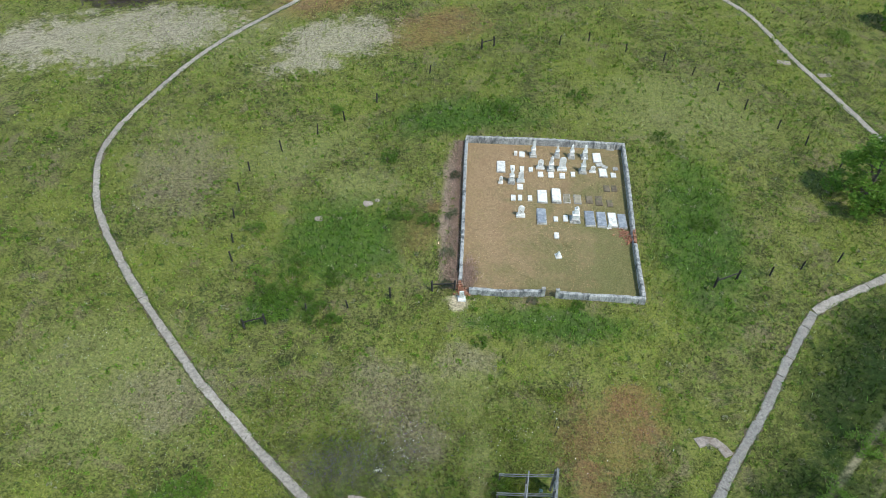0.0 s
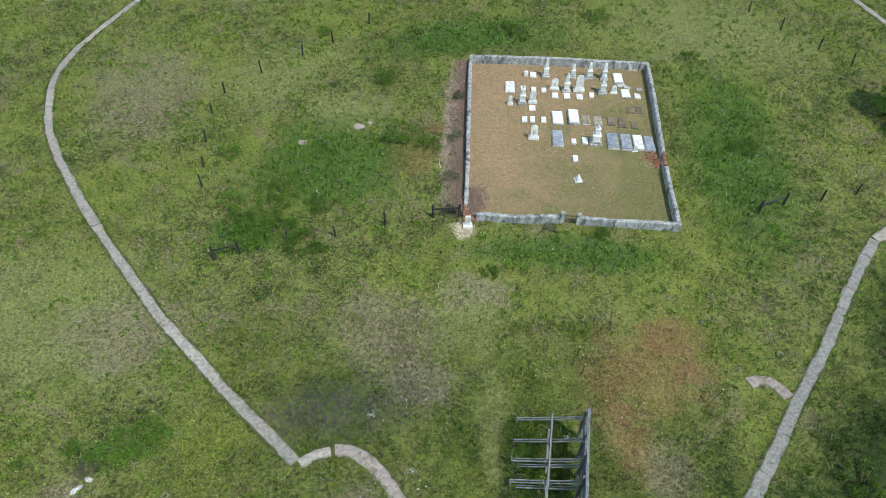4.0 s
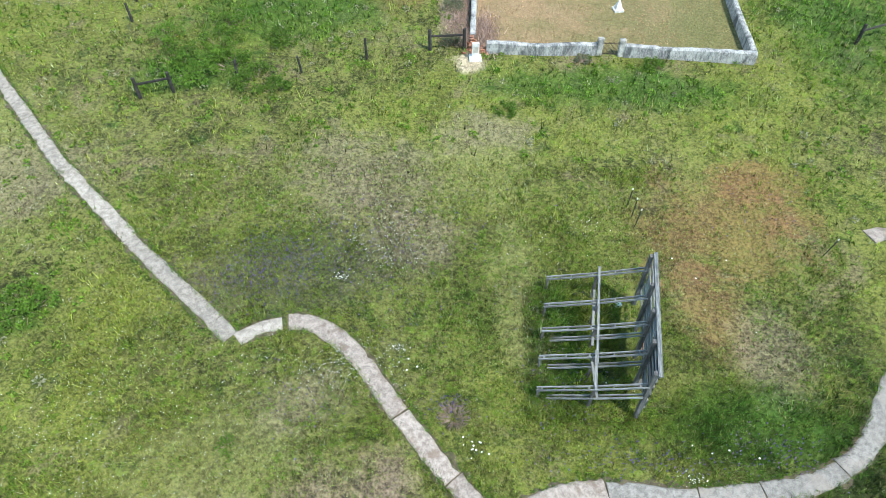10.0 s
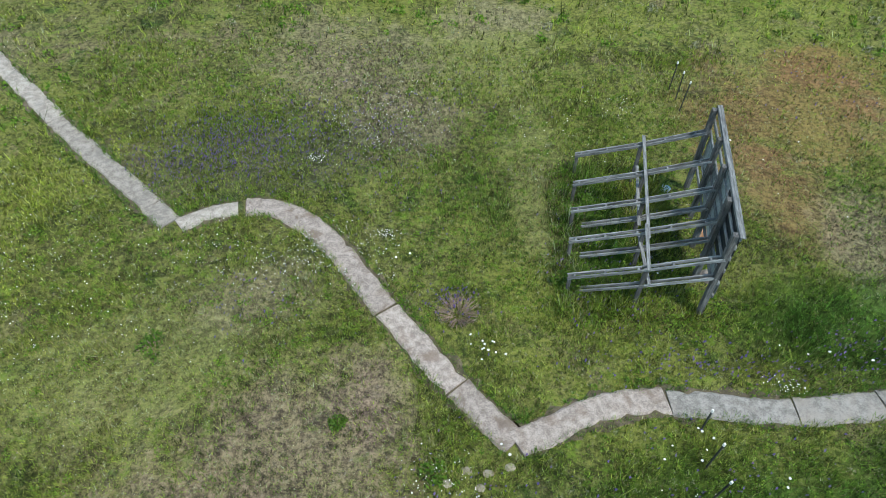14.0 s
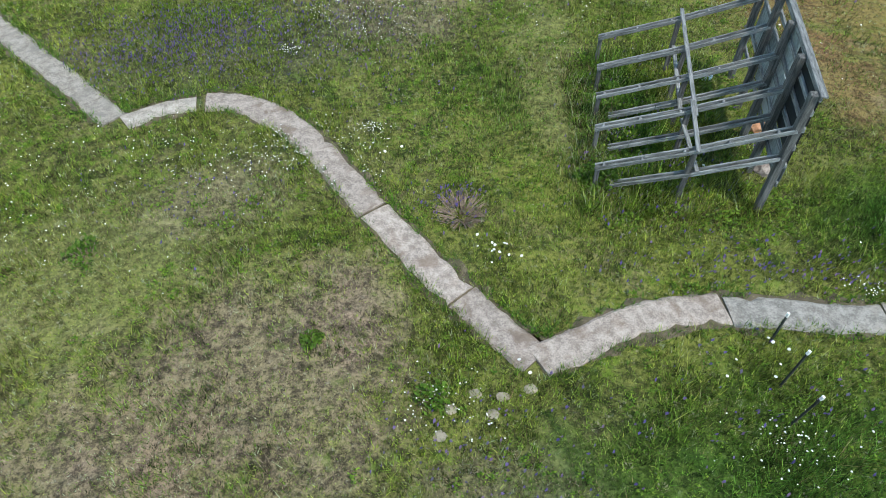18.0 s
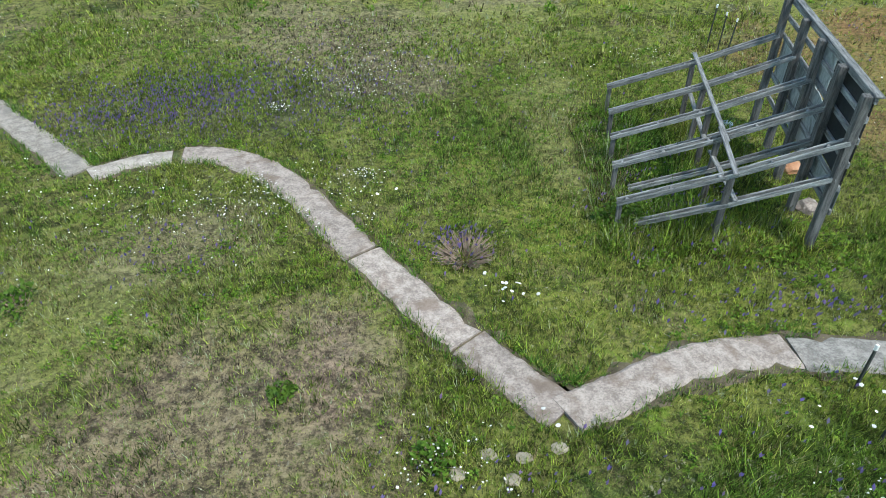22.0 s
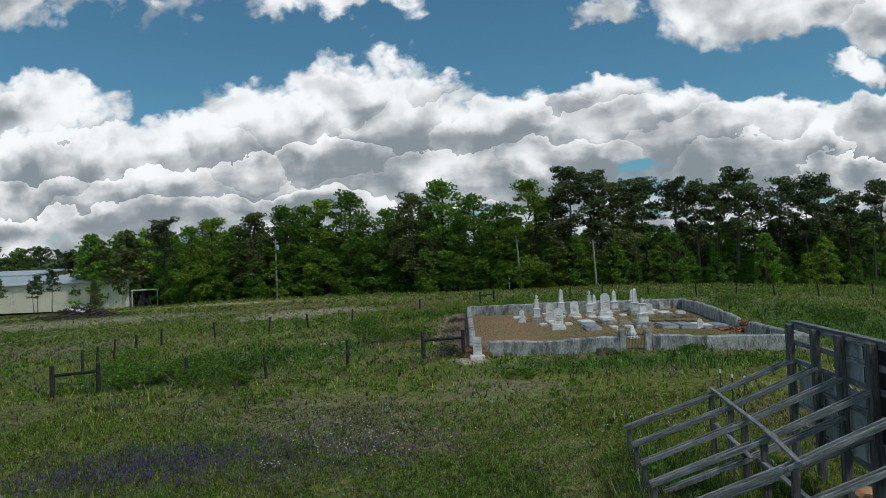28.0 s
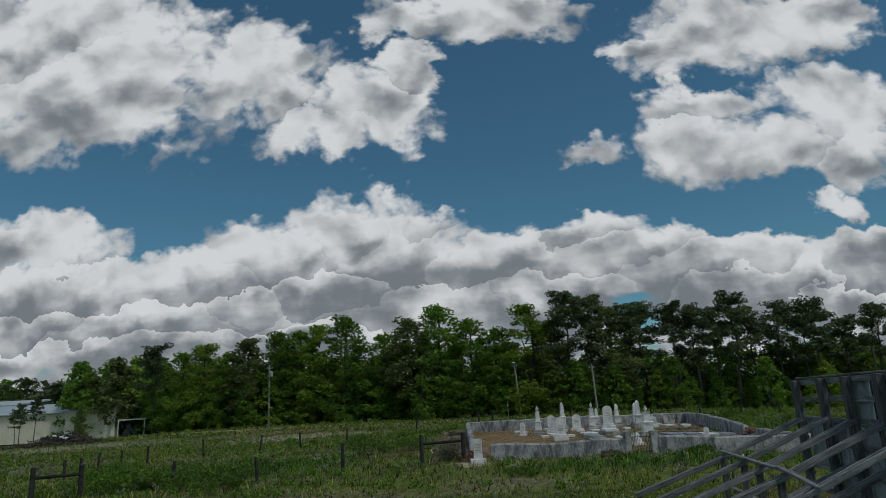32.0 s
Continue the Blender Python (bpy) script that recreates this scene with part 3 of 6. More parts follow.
# ---- the concrete trail ----
TRAIL = [(-20.6, 48.5), (-25.0, 42.2), (-28.5, 37.1), (-31.3, 31.2), (-33.4, 24.6), (-34.6, 19.3), (-34.6, 15.2), (-33.0, 10.8), (-31.2, 7.2), (-27.8, 2.7),
         (-23.83, -1.93), (-20.06, -5.96), (-16.97, -9.17), (-14.28, -11.58), (-11.48, -14.08), (-9.08, -16.08), (-7.5, -17.33)]
STUMP = [(-7.28, -17.42), (-6.9, -17.08), (-6.4, -16.83), (-5.83, -16.68)]
BEND = [(-5.66, -16.62), (-5.1, -16.52), (-4.3, -16.8), (-3.4, -17.45), (-2.6, -18.25), (-2.0, -19.1), (-1.2, -20.15), (-0.2, -21.3), (0.6, -22.15), (1.70, -23.20)]
EAST = [(1.66, -23.24), (2.3, -22.92), (3.1, -22.5), (4.3, -22.18), (5.4, -22.08), (6.5, -22.15), (7.6, -22.2), (8.6, -22.1), (9.6, -21.9), (10.7, -21.7), (12.0, -21.2), (13.2, -20.4),
        (14.0, -19.3), (15.1, -17.7), (16.9, -15.2), (18.5, -12.9), (20.0, -10.9), (21.5, -8.85), (23.8, -5.4), (26.4, -1.7), (27.6, -0.1)]
NORTH = [(27.7, 0.0), (30.0, 1.5), (34.7, 3.8), (38.5, 6.5), (41.5, 11.0), (42.2, 17.0), (40.3, 24.5), (38.6, 31.5), (37.2, 36.6), (36.2, 42.4), (35.0, 48.0), (32.1, 52.4), (27.0, 57.0)]


def resample(points, step):
    """Points at even steps along a line that rounds its corners a little."""
    p = np.array(points, float)
    for _ in range(2):
        q = np.empty((2 * len(p) - 2, 2))
        q[0::2], q[1::2] = p[:-1] * 0.75 + p[1:] * 0.25, p[:-1] * 0.25 + p[1:] * 0.75
        p = np.vstack([p[:1], q, p[-1:]])
    d = np.r_[0, np.cumsum(np.hypot(*np.diff(p, axis=0).T))]
    at = np.linspace(0, d[-1], max(2, int(round(d[-1] / step)) + 1))
    return np.stack([np.interp(at, d, p[:, 0]), np.interp(at, d, p[:, 1])], 1)


def slab_mesh(line, width, rng):
    """One cast slab along a short stretch of line, with ragged sides and worn top edges."""
    bm = bmesh.new()
    t = np.gradient(line, axis=0)
    n = np.stack([-t[:, 1], t[:, 0]], 1) / np.hypot(*t.T)[:, None]
    rings = []
    left, right, drop = rng.uniform(-0.03, 0.02), rng.uniform(-0.03, 0.02), rng.uniform(-0.012, 0.01)
    skew = rng.uniform(-0.12, 0.12) if len(line) > 12 else 0.0
    for k, (p, q) in enumerate(zip(line, n)):
        left = max(-0.09, min(0.05, left + rng.uniform(-0.035, 0.035)))
        right = max(-0.09, min(0.05, right + rng.uniform(-0.035, 0.035)))
        bite = rng.uniform(0.04, 0.10) if rng.random() < 0.07 else 0.0
        wl, wr = width / 2 + left - bite * (k % 2), width / 2 + right - bite * (1 - k % 2)
        end = skew if k in (0, len(line) - 1) else 0.0
        z = hz(*p) + drop
        ring = []
        for s, lift in ((wl + 0.02, -0.10), (wl, 0.018), (wl - 0.05, 0.044), (0.0, 0.052), (-wr + 0.05, 0.044), (-wr, 0.018), (-wr - 0.02, -0.10)):
            along_x, along_y = q[1] * end * s, -q[0] * end * s
            ring.append(bm.verts.new((p[0] + q[0] * s + along_x, p[1] + q[1] * s + along_y, z + lift + rng.uniform(-0.006, 0.006))))
        rings.append(ring)
    for lo, hi in zip(rings, rings[1:]):
        for k in range(6):
            bm.faces.new((lo[k], hi[k], hi[k + 1], lo[k + 1]))
    bm.faces.new(rings[0])
    bm.faces.new(rings[-1][::-1])
    return bm


trail = thing("pavement", pose(0, 0, 0), "pale worn concrete trail of cracked slabs through the meadow", "path", kind="structure")
rng = random.Random(4)
for course, width, stone in ((TRAIL, 0.66, "concrete_pale"), (STUMP, 0.60, "concrete_pale"), (BEND, 0.67, "concrete"), (EAST, 0.68, "concrete"), (NORTH, 0.72, "concrete_pale")):
    line = resample(course, 0.16)
    start = 0
    while start < len(line) - 2:
        count = rng.choice((12, 17, 22, 28, 36))
        stop = min(len(line) - 1, start + count)
        if len(line) - 1 - stop < 5:
            stop = len(line) - 1
        piece = line[start:stop + 1].copy()
        gap = rng.choice((0.06, 0.08, 0.12, 0.16, 0.45))
        piece[0] += (piece[1] - piece[0]) * gap * 0.5
        piece[-1] -= (piece[-1] - piece[-2]) * gap * 0.5
        greyer = course is EAST and piece[0][0] > 3.9
        part("slab", slab_mesh(piece, width, rng), M["concrete_grey" if greyer else stone], trail)
        start = stop


def soil_verge(course, seed):
    """Bare soil on both sides of the trail, thin and ragged."""
    r = random.Random(seed)
    line = resample(course, 0.22)
    t = np.gradient(line, axis=0)
    n = np.stack([-t[:, 1], t[:, 0]], 1) / np.hypot(*t.T)[:, None]
    bm = bmesh.new()
    rings = []
    for p, q in zip(line, n):
        wl, wr = 0.36 + r.random() ** 2 * 0.2, 0.36 + r.random() ** 2 * 0.2
        rings.append([bm.verts.new((p[0] + q[0] * s, p[1] + q[1] * s, hz(p[0] + q[0] * s, p[1] + q[1] * s) + lift)) for s, lift in ((wl, -0.01), (wl - 0.06, 0.014), (-wr + 0.06, 0.014), (-wr, -0.01))])
    for lo, hi in zip(rings, rings[1:]):
        for k in range(3):
            bm.faces.new((lo[k], hi[k], hi[k + 1], lo[k + 1]))
    part("soil_verge", bm, M["soil"], trail, "bare brown soil beside the slabs", True)


for k, course in enumerate((TRAIL, STUMP, BEND, EAST, NORTH)):
    soil_verge(course, 60 + k)


def loose_slab(points, width, label, seed):
    r = random.Random(seed)
    line = resample(points, 0.3)
    ob = part("concrete_pad", slab_mesh(line, width, r), M["concrete"])
    return tagged(ob, label, "paving")


loose_slab([(16.4, -11.5), (17.2, -11.15), (17.95, -11.5), (18.35, -12.3)], 0.75, "curved stub of pale concrete joining the trail", 1)
loose_slab([(35.2, 36.1), (36.6, 35.8)], 0.8, "short side slab of pale concrete beside the trail", 2)
loose_slab([(38.9, 33.4), (40.4, 33.6)], 0.8, "short side slab of pale concrete across the trail", 3)


# ---- the graveyard wall ----
def wall_run(name, a, b, height, label, thick=0.30, seed=0, gap=None, rough_top=0.03, low_end=0.0):
    """A plastered wall from a to b with a rounded, uneven crest."""
    r = random.Random(seed)
    a, b = Vector((*a, 0)), Vector((*b, 0))
    d = b - a
    n = max(4, int(d.length / 0.35))
    side = Vector((-d.y, d.x, 0)).normalized()
    bm = bmesh.new()
    rings = []
    for k in range(n + 1):
        f = k / n
        p = a + d * f
        h = height + 0.04 * math.sin(f * 7 + seed) + r.uniform(-rough_top, rough_top)
        if low_end and f > 1 - 0.5 / d.length * 2:
            h -= low_end * r.uniform(0.4, 1.0)
        if gap and gap[0] < f < gap[1]:
            h *= r.uniform(0.25, 0.5)
        z, bow = hz(p.x, p.y), 0.04 * math.sin(f * 5 + seed * 2)
        t = thick / 2
        prof = [(-t - 0.02, -0.25), (-t, 0.02), (-t + r.uniform(-0.008, 0.008), h * 0.5), (-t + 0.005, h - 0.06), (-t * 0.55, h), (t * 0.55, h + r.uniform(-0.01, 0.01)), (t - 0.005, h - 0.06), (t + r.uniform(-0.008, 0.008), h * 0.5), (t, 0.02), (t + 0.02, -0.25)]
        rings.append([bm.verts.new(p + side * (s + bow) + Vector((0, 0, z + lift))) for s, lift in prof])
    for lo, hi in zip(rings, rings[1:]):
        for k in range(len(prof) - 1):
            bm.faces.new((lo[k], lo[k + 1], hi[k + 1], hi[k]))
    bm.faces.new(rings[0][::-1])
    bm.faces.new(rings[-1])
    ob = part(name, bm, M["plaster"])
    return tagged(ob, label, "wall", kind="structure")


wall_run("wall_south_west", (1.25, -0.05), (6.78, 0.06), 0.62, "stained grey plaster wall of a small graveyard beside the gate", seed=1, low_end=0.0)
wall_run("wall_south_east", (8.17, 0.04), (14.78, 0.0), 0.62, "stained grey plaster wall of a small graveyard, patched and spalled", seed=2)
wall_east = wall_run("wall_east", (14.66, 0.16), (15.32, 18.35), 0.68, "grey plaster wall of a small graveyard with a brick breach", seed=3, gap=(0.325, 0.40))
wall_run("wall_north", (15.48, 18.5), (0.42, 18.62), 0.72, "streaked grey plaster wall at the back of a small graveyard", seed=4)
wall_west = wall_run("wall_west", (0.52, 18.45), (0.50, 1.0), 0.66, "weathered grey plaster wall with a broken end", seed=5, low_end=0.35)


def brick_mesh(seed):
    r = random.Random(seed)
    bm = bmesh.new()
    box(bm, (0.21, 0.10, 0.065), (0, 0, 0), None, 0.006, 0.006, r)
    me = bpy.data.meshes.new("brick")
    bm.to_mesh(me)
    bm.free()
    me.materials.append(M["brick"])
    return me


BRICKS = [brick_mesh(s) for s in range(4)]


def scatter_bricks(parent, places, count, seed):
    r = random.Random(seed)
    for _ in range(count):
        x, y, spread, top = r.choice(places)
        a, d = r.uniform(0, 6.28), abs(r.gauss(0, spread))
        bx, by = x + math.cos(a) * d, y + math.sin(a) * d
        lift = max(0.0, top * (1 - d / (spread * 1.8))) * r.random()
        ob = new("brick", r.choice(BRICKS))
        ob.parent = parent
        ob.matrix_basis = pose(bx, by, hz(bx, by) + 0.03 + lift, r.uniform(-35, 35), r.uniform(-35, 35), r.uniform(0, 360))


def laid_bricks(parent, a, b, courses, seed):
    """Bricks still in their courses where the plaster has come off."""
    r = random.Random(seed)
    a, b = Vector((*a, 0)), Vector((*b, 0))
    d = b - a
    turn = math.degrees(math.atan2(d.y, d.x))
    for c in range(courses):
        n = int(d.length / 0.225)
        for k in range(n):
            if r.random() < 0.12 + 0.5 * (c / courses) ** 2:
                continue
            p = a + d * ((k + 0.5 + 0.5 * (c % 2)) / n)
            for s in (-0.07, 0.07):
                q = p + Vector((-d.y, d.x, 0)).normalized() * (s + r.uniform(-0.015, 0.015))
                ob = new("brick", r.choice(BRICKS))
                ob.parent = parent
                ob.matrix_basis = pose(q.x, q.y, hz(q.x, q.y) + 0.04 + c * 0.077, r.uniform(-3, 3), r.uniform(-3, 3), turn + r.uniform(-4, 4))


rubble_east = thing("brick_rubble", pose(0, 0, 0), "heap of broken red and pale bricks under the breach", "rubble")
scatter_bricks(rubble_east, [(14.55, 7.0, 0.45, 0.25), (14.2, 7.5, 0.5, 0.1), (14.7, 6.5, 0.3, 0.2)], 90, 5)
laid_bricks(rubble_east, (14.88, 5.95), (14.95, 7.55), 7, 3)
rubble_west = thing("brick_rubble", pose(0, 0, 0), "broken brickwork at the wall's ruined corner", "rubble")
scatter_bricks(rubble_west, [(0.75, 0.15, 0.35, 0.2), (0.5, 0.6, 0.25, 0.35), (1.05, -0.05, 0.2, 0.2)], 80, 6)
laid_bricks(rubble_west, (0.5, 0.95), (0.5, 0.15), 5, 7)
laid_bricks(rubble_west, (0.65, -0.02), (1.22, -0.05), 4, 8)


def gate_post(x, y, tilt, top, label):
    bm = bmesh.new()
    box(bm, (0.30, 0.30, top + 0.3), (0, 0, (top - 0.3) / 2), None, 0.03, 0.012)
    ob = part("gate_post", bm, M["plaster_light"])
    ob.matrix_basis = pose(x, y, hz(x, y), tilt, tilt * 0.6, 2)
    return tagged(ob, label, "post", group="gate posts")


gate_post(6.93, 0.1, 1.5, 0.92, "pale plaster gate post in the graveyard wall")
gate_post(8.03, 0.05, -1.0, 0.90, "dark-stained plaster gate post in the graveyard wall")
gate = thing("iron_gate", pose(7.09, 0.05, hz(7.5, 0) + 0.04), "closed low gate of thin rusty iron bars", "gate")
for z in (0.05, 0.62):
    bm = bmesh.new()
    box(bm, (0.80, 0.03, 0.03), (0.40, 0, z))
    part("rail", bm, M["iron"], gate)
for k in range(13):
    bm = bmesh.new()
    x = 0.02 + k * 0.0635
    rod(bm, (x, 0, 0.0), (x, 0, 0.66), 0.008, 0.008, 6)
    rod(bm, (x, 0, 0.66), (x, 0, 0.73), 0.012, 0.001, 6)
    part("bar", bm, M["iron"], gate)


# ---- graves ----
def ledger(x, y, w, l, h, mat, label, turn=0.0):
    """A flat grave slab on its low kerb."""
    g = thing("ledger_stone", pose(x, y, hz(x, y), 0, 0, turn), label, "grave slab", group="grave slabs")
    bm = bmesh.new()
    box(bm, (w + 0.10, l + 0.10, h * 0.6 + 0.1), (0, 0, h * 0.3 - 0.05), None, 0.015, 0.006)
    part("base", bm, M["plaster_light"] if mat != "brown_stone" else M["brown_stone"], g)
    bm = bmesh.new()
    box(bm, (w, l, h * 0.45), (0, 0, h * 0.8), None, 0.018, 0.005)
    part("slab", bm, M[mat], g)
    return g


def marker(x, y, w, l, h, label, mat="marble", turn=0.0):
    """A small low block, or a footstone."""
    bm = bmesh.new()
    box(bm, (w, l, h + 0.1), (0, 0, (h - 0.1) / 2), None, 0.02, 0.012)
    ob = part("grave_marker", bm, M[mat])
    ob.matrix_basis = pose(x, y, hz(x, y), 0, 0, turn)
    return tagged(ob, label, "grave marker", group="small grave markers")


def headstone(x, y, w, t, h, label, top="round", base=0.16, lean=0.0):
    """An upright stone with a shaped head on a stepped base."""
    g = thing("headstone", pose(x, y, hz(x, y), lean, 0, random.uniform(-3, 3)), label, "headstone", group="headstones")
    bm = bmesh.new()
    box(bm, (w * 1.5, t * 2.6, base + 0.1), (0, 0, base / 2 - 0.05), None, 0.015)
    box(bm, (w * 1.22, t * 1.8, base * 0.6), (0, 0, base * 1.3), None, 0.012)
    part("base", bm, M["marble"], g)
    bm = bmesh.new()
    z0, r = base * 1.55, w / 2
    shoulder = h - (r if top == "round" else r * 0.8)
    prof = [(-r, z0), (r, z0), (r, shoulder)]
    if top == "round":
        prof += [(r * math.cos(a), shoulder + (h - shoulder) * math.sin(a)) for a in np.linspace(0.2, math.pi - 0.2, 9)]
    elif top == "gothic":
        prof += [(r * 0.8, shoulder + (h - shoulder) * 0.5), (r * 0.35, h - 0.06), (0, h), (-r * 0.35, h - 0.06), (-r * 0.8, shoulder + (h - shoulder) * 0.5)]
    else:
        prof += [(r * 0.9, h), (-r * 0.9, h)]
    prof.append((-r, shoulder))
    front = [bm.verts.new((px, -t / 2, pz)) for px, pz in prof]
    rear = [bm.verts.new((px, t / 2, pz)) for px, pz in prof]
    bm.faces.new(front)
    bm.faces.new(rear[::-1])
    for k in range(len(prof)):
        bm.faces.new((front[k], rear[k], rear[(k + 1) % len(prof)], front[(k + 1) % len(prof)]))
    bmesh.ops.recalc_face_normals(bm, faces=bm.faces)
    tablet = part("tablet", bm, M["marble"], g)
    # The worn inscription panel.
    bm = bmesh.new()
    for k in range(4):
        box(bm, (w * (0.5 - 0.06 * (k % 2)), 0.008, 0.018), (0, -t / 2, z0 + (shoulder - z0) * (0.35 + 0.14 * k)))
    part("inscription", bm, M["tan_stone"], tablet)
    return g


def obelisk(x, y, w, h, label, urn=False):
    """A tapered shaft on a stepped plinth, or a pillar that ends in an urn."""
    g = thing("obelisk", pose(x, y, hz(x, y), 0, 0, random.uniform(-4, 4)), label, "monument", group="grave monuments")
    bm = bmesh.new()
    square_stack(bm, [(w * 1.25, -0.1), (w * 1.25, 0.14), (w * 1.0, 0.16), (w * 1.0, 0.28), (w * 0.82, 0.30)])
    part("plinth", bm, M["plaster_light"], g)
    bm = bmesh.new()
    d = 0.30 + h * 0.26
    square_stack(bm, [(w * 0.72, 0.30), (w * 0.70, d), (w * 0.86, d + 0.02), (w * 0.86, d + 0.06), (w * 0.6, d + 0.09)])
    part("die", bm, M["marble"], g)
    bm = bmesh.new()
    if urn:
        s = h - 0.34
        square_stack(bm, [(w * 0.52, d + 0.09), (w * 0.42, s - 0.05), (w * 0.56, s - 0.03), (w * 0.56, s)])
        shaft = part("shaft", bm, M["marble"], g)
        bm = bmesh.new()
        lathe(bm, [(0.05, s), (0.03, s + 0.04), (0.09, s + 0.12), (0.10, s + 0.18), (0.06, s + 0.23), (0.07, s + 0.25), (0.02, s + 0.30), (0.01, h)], 12)
        part("urn", bm, M["marble"], shaft, smooth_faces=True)
    else:
        square_stack(bm, [(w * 0.54, d + 0.09), (w * 0.36, h - 0.12), (0.01, h)])
        part("shaft", bm, M["marble"], g)
    return g


random.seed(11)
SLABS = [(3.79, 15.07, 0.72, 1.5, 0.14, "marble"), (12.8, 16.9, 0.70, 1.3, 0.14, "marble"), (13.15, 14.8, 0.66, 1.1, 0.12, "marble"), (7.42, 11.28, 0.78, 1.55, 0.16, "marble"),
         (8.65, 11.36, 0.74, 1.6, 0.30, "marble"), (9.59, 11.2, 0.52, 1.1, 0.10, "tan_stone"), (10.52, 11.16, 0.54, 1.1, 0.10, "tan_stone"), (11.56, 11.2, 0.5, 0.9, 0.09, "brown_stone"),
         (12.4, 11.13, 0.52, 1.1, 0.09, "brown_stone"), (13.34, 10.87, 0.42, 0.8, 0.08, "brown_stone"), (13.26, 12.75, 0.45, 0.75, 0.08, "brown_stone"), (13.94, 12.78, 0.40, 0.75, 0.08, "brown_stone"),
         (7.25, 8.79, 0.74, 1.75, 0.20, "granite_blue"), (11.39, 8.82, 0.76, 1.75, 0.18, "granite_blue"), (12.4, 8.79, 0.72, 1.75, 0.18, "granite_blue"), (13.34, 8.85, 0.66, 1.65, 0.16, "marble"), (14.17, 8.75, 0.66, 1.65, 0.16, "granite_blue")]
SAY = {"marble": "white marble grave slab lying flat in mown grass", "tan_stone": "tan weathered grave slab lying flat in grass", "brown_stone": "mossy brown grave slab sunk in grass", "granite_blue": "blue-grey granite grave slab lying on a kerb"}
for x, y, w, l, h, kind in SLABS:
    ledger(x, y, w, l, h, kind, SAY[kind])
for x, y, w, l, h in [(5.16, 16.9, 0.30, 0.22, 0.42), (5.77, 16.96, 0.50, 0.75, 0.12), (4.86, 14.96, 0.40, 0.65, 0.12), (5.72, 14.88, 0.40, 0.65, 0.12), (6.53, 14.83, 0.38, 0.6, 0.12), (10.37, 14.39, 0.38, 0.65, 0.12),
                      (14.07, 14.5, 0.46, 0.6, 0.12), (4.85, 10.96, 0.40, 0.7, 0.12), (5.46, 11.0, 0.38, 0.7, 0.12), (6.33, 10.99, 0.38, 0.7, 0.12), (8.46, 8.54, 0.36, 0.55, 0.12), (9.31, 8.68, 0.42, 0.75, 0.12), (8.42, 6.58, 0.40, 0.65, 0.14)]:
    marker(x, y, w, l, h, "small white marble grave marker set in mown grass")
headstone(3.75, 12.85, 0.30, 0.10, 0.80, "small greyed headstone with a rounded head", "round", 0.12)
headstone(5.55, 13.2, 0.48, 0.13, 1.12, "white marble headstone with a rounded head", "round")
headstone(5.45, 8.75, 0.52, 0.14, 1.22, "white marble headstone with a carved rounded head", "round", 0.2)
headstone(7.40, 15.1, 0.52, 0.12, 1.02, "white marble headstone with a rounded head", "round", 0.14)
headstone(9.38, 15.0, 0.60, 0.16, 1.46, "tall white marble headstone with a rounded head", "round", 0.22)
headstone(12.2, 14.9, 0.40, 0.12, 0.72, "short white marble headstone with a pointed head", "gothic", 0.1)
headstone(12.98, 7.9, 0.26, 0.10, 0.55, "small pale headstone before a flat slab", "round", 0.05)
for x, y in ((7.40, 14.2), (9.38, 14.15), (5.5, 12.45), (8.36, 14.2)):
    marker(x, y, 0.5, 0.7, 0.10, "white marble foot slab before a headstone")
obelisk(4.72, 13.05, 0.26, 1.72, "white marble pillar topped by an urn", True)
obelisk(6.80, 16.9, 0.26, 1.76, "white marble obelisk on a stepped plinth")
obelisk(8.36, 14.95, 0.27, 1.70, "white marble pillar with an urn on a grey plinth", True)
obelisk(9.05, 16.9, 0.22, 1.30, "slim white marble obelisk")
obelisk(10.40, 16.9, 0.26, 1.50, "white marble obelisk on a dark plinth")
obelisk(11.62, 16.9, 0.26, 1.52, "white marble obelisk on a stepped plinth")
obelisk(11.28, 14.85, 0.28, 1.72, "tall white marble obelisk on a stepped plinth")
obelisk(10.1, 8.6, 0.36, 1.66, "broad white marble monument with an urn", True)
# A fallen, pointed stone by the gate.
bm = bmesh.new()
square_stack(bm, [(0.26, -0.1), (0.26, 0.10), (0.20, 0.12), (0.05, 0.55), (0.01, 0.58)])
fallen = part("grave_marker", bm, M["marble"])
fallen.matrix_basis = pose(8.42, 4.3, hz(8.42, 4.3), 0, 0, 12)
tagged(fallen, "white marble pyramid-shaped marker alone in the grass", "grave marker")

# The white stone at the ruined corner.
stone = thing("corner_marker", pose(0.70, -0.62, hz(0.7, -0.6), 0, 0, 3), "white marble tablet on a square base at the wall corner", "marker stone")
bm = bmesh.new()
box(bm, (0.62, 0.5, 0.26), (0, 0, 0.03), None, 0.02)
part("base", bm, M["marble"], stone)
bm = bmesh.new()
box(bm, (0.36, 0.12, 0.78), (0, 0, 0.54), None, 0.015)
corner_tablet = part("tablet", bm, M["marble"], stone)
bm = bmesh.new()
for k in range(6):
    box(bm, (0.22, 0.008, 0.018), (0, -0.06, 0.42 + 0.06 * k))
part("inscription", bm, M["tan_stone"], corner_tablet)


# ---- fences ----
def fence_post(x, y, h, r, lean, mat, label):
    bm = bmesh.new()
    rod(bm, (0, 0, -0.25), (0, 0, h), r, r * 0.88, 8)
    ob = part("fence_post", bm, M[mat])
    ob.matrix_basis = pose(x, y, hz(x, y), lean[0], lean[1], 0)
    return tagged(ob, label, "fence post", group="fence posts")


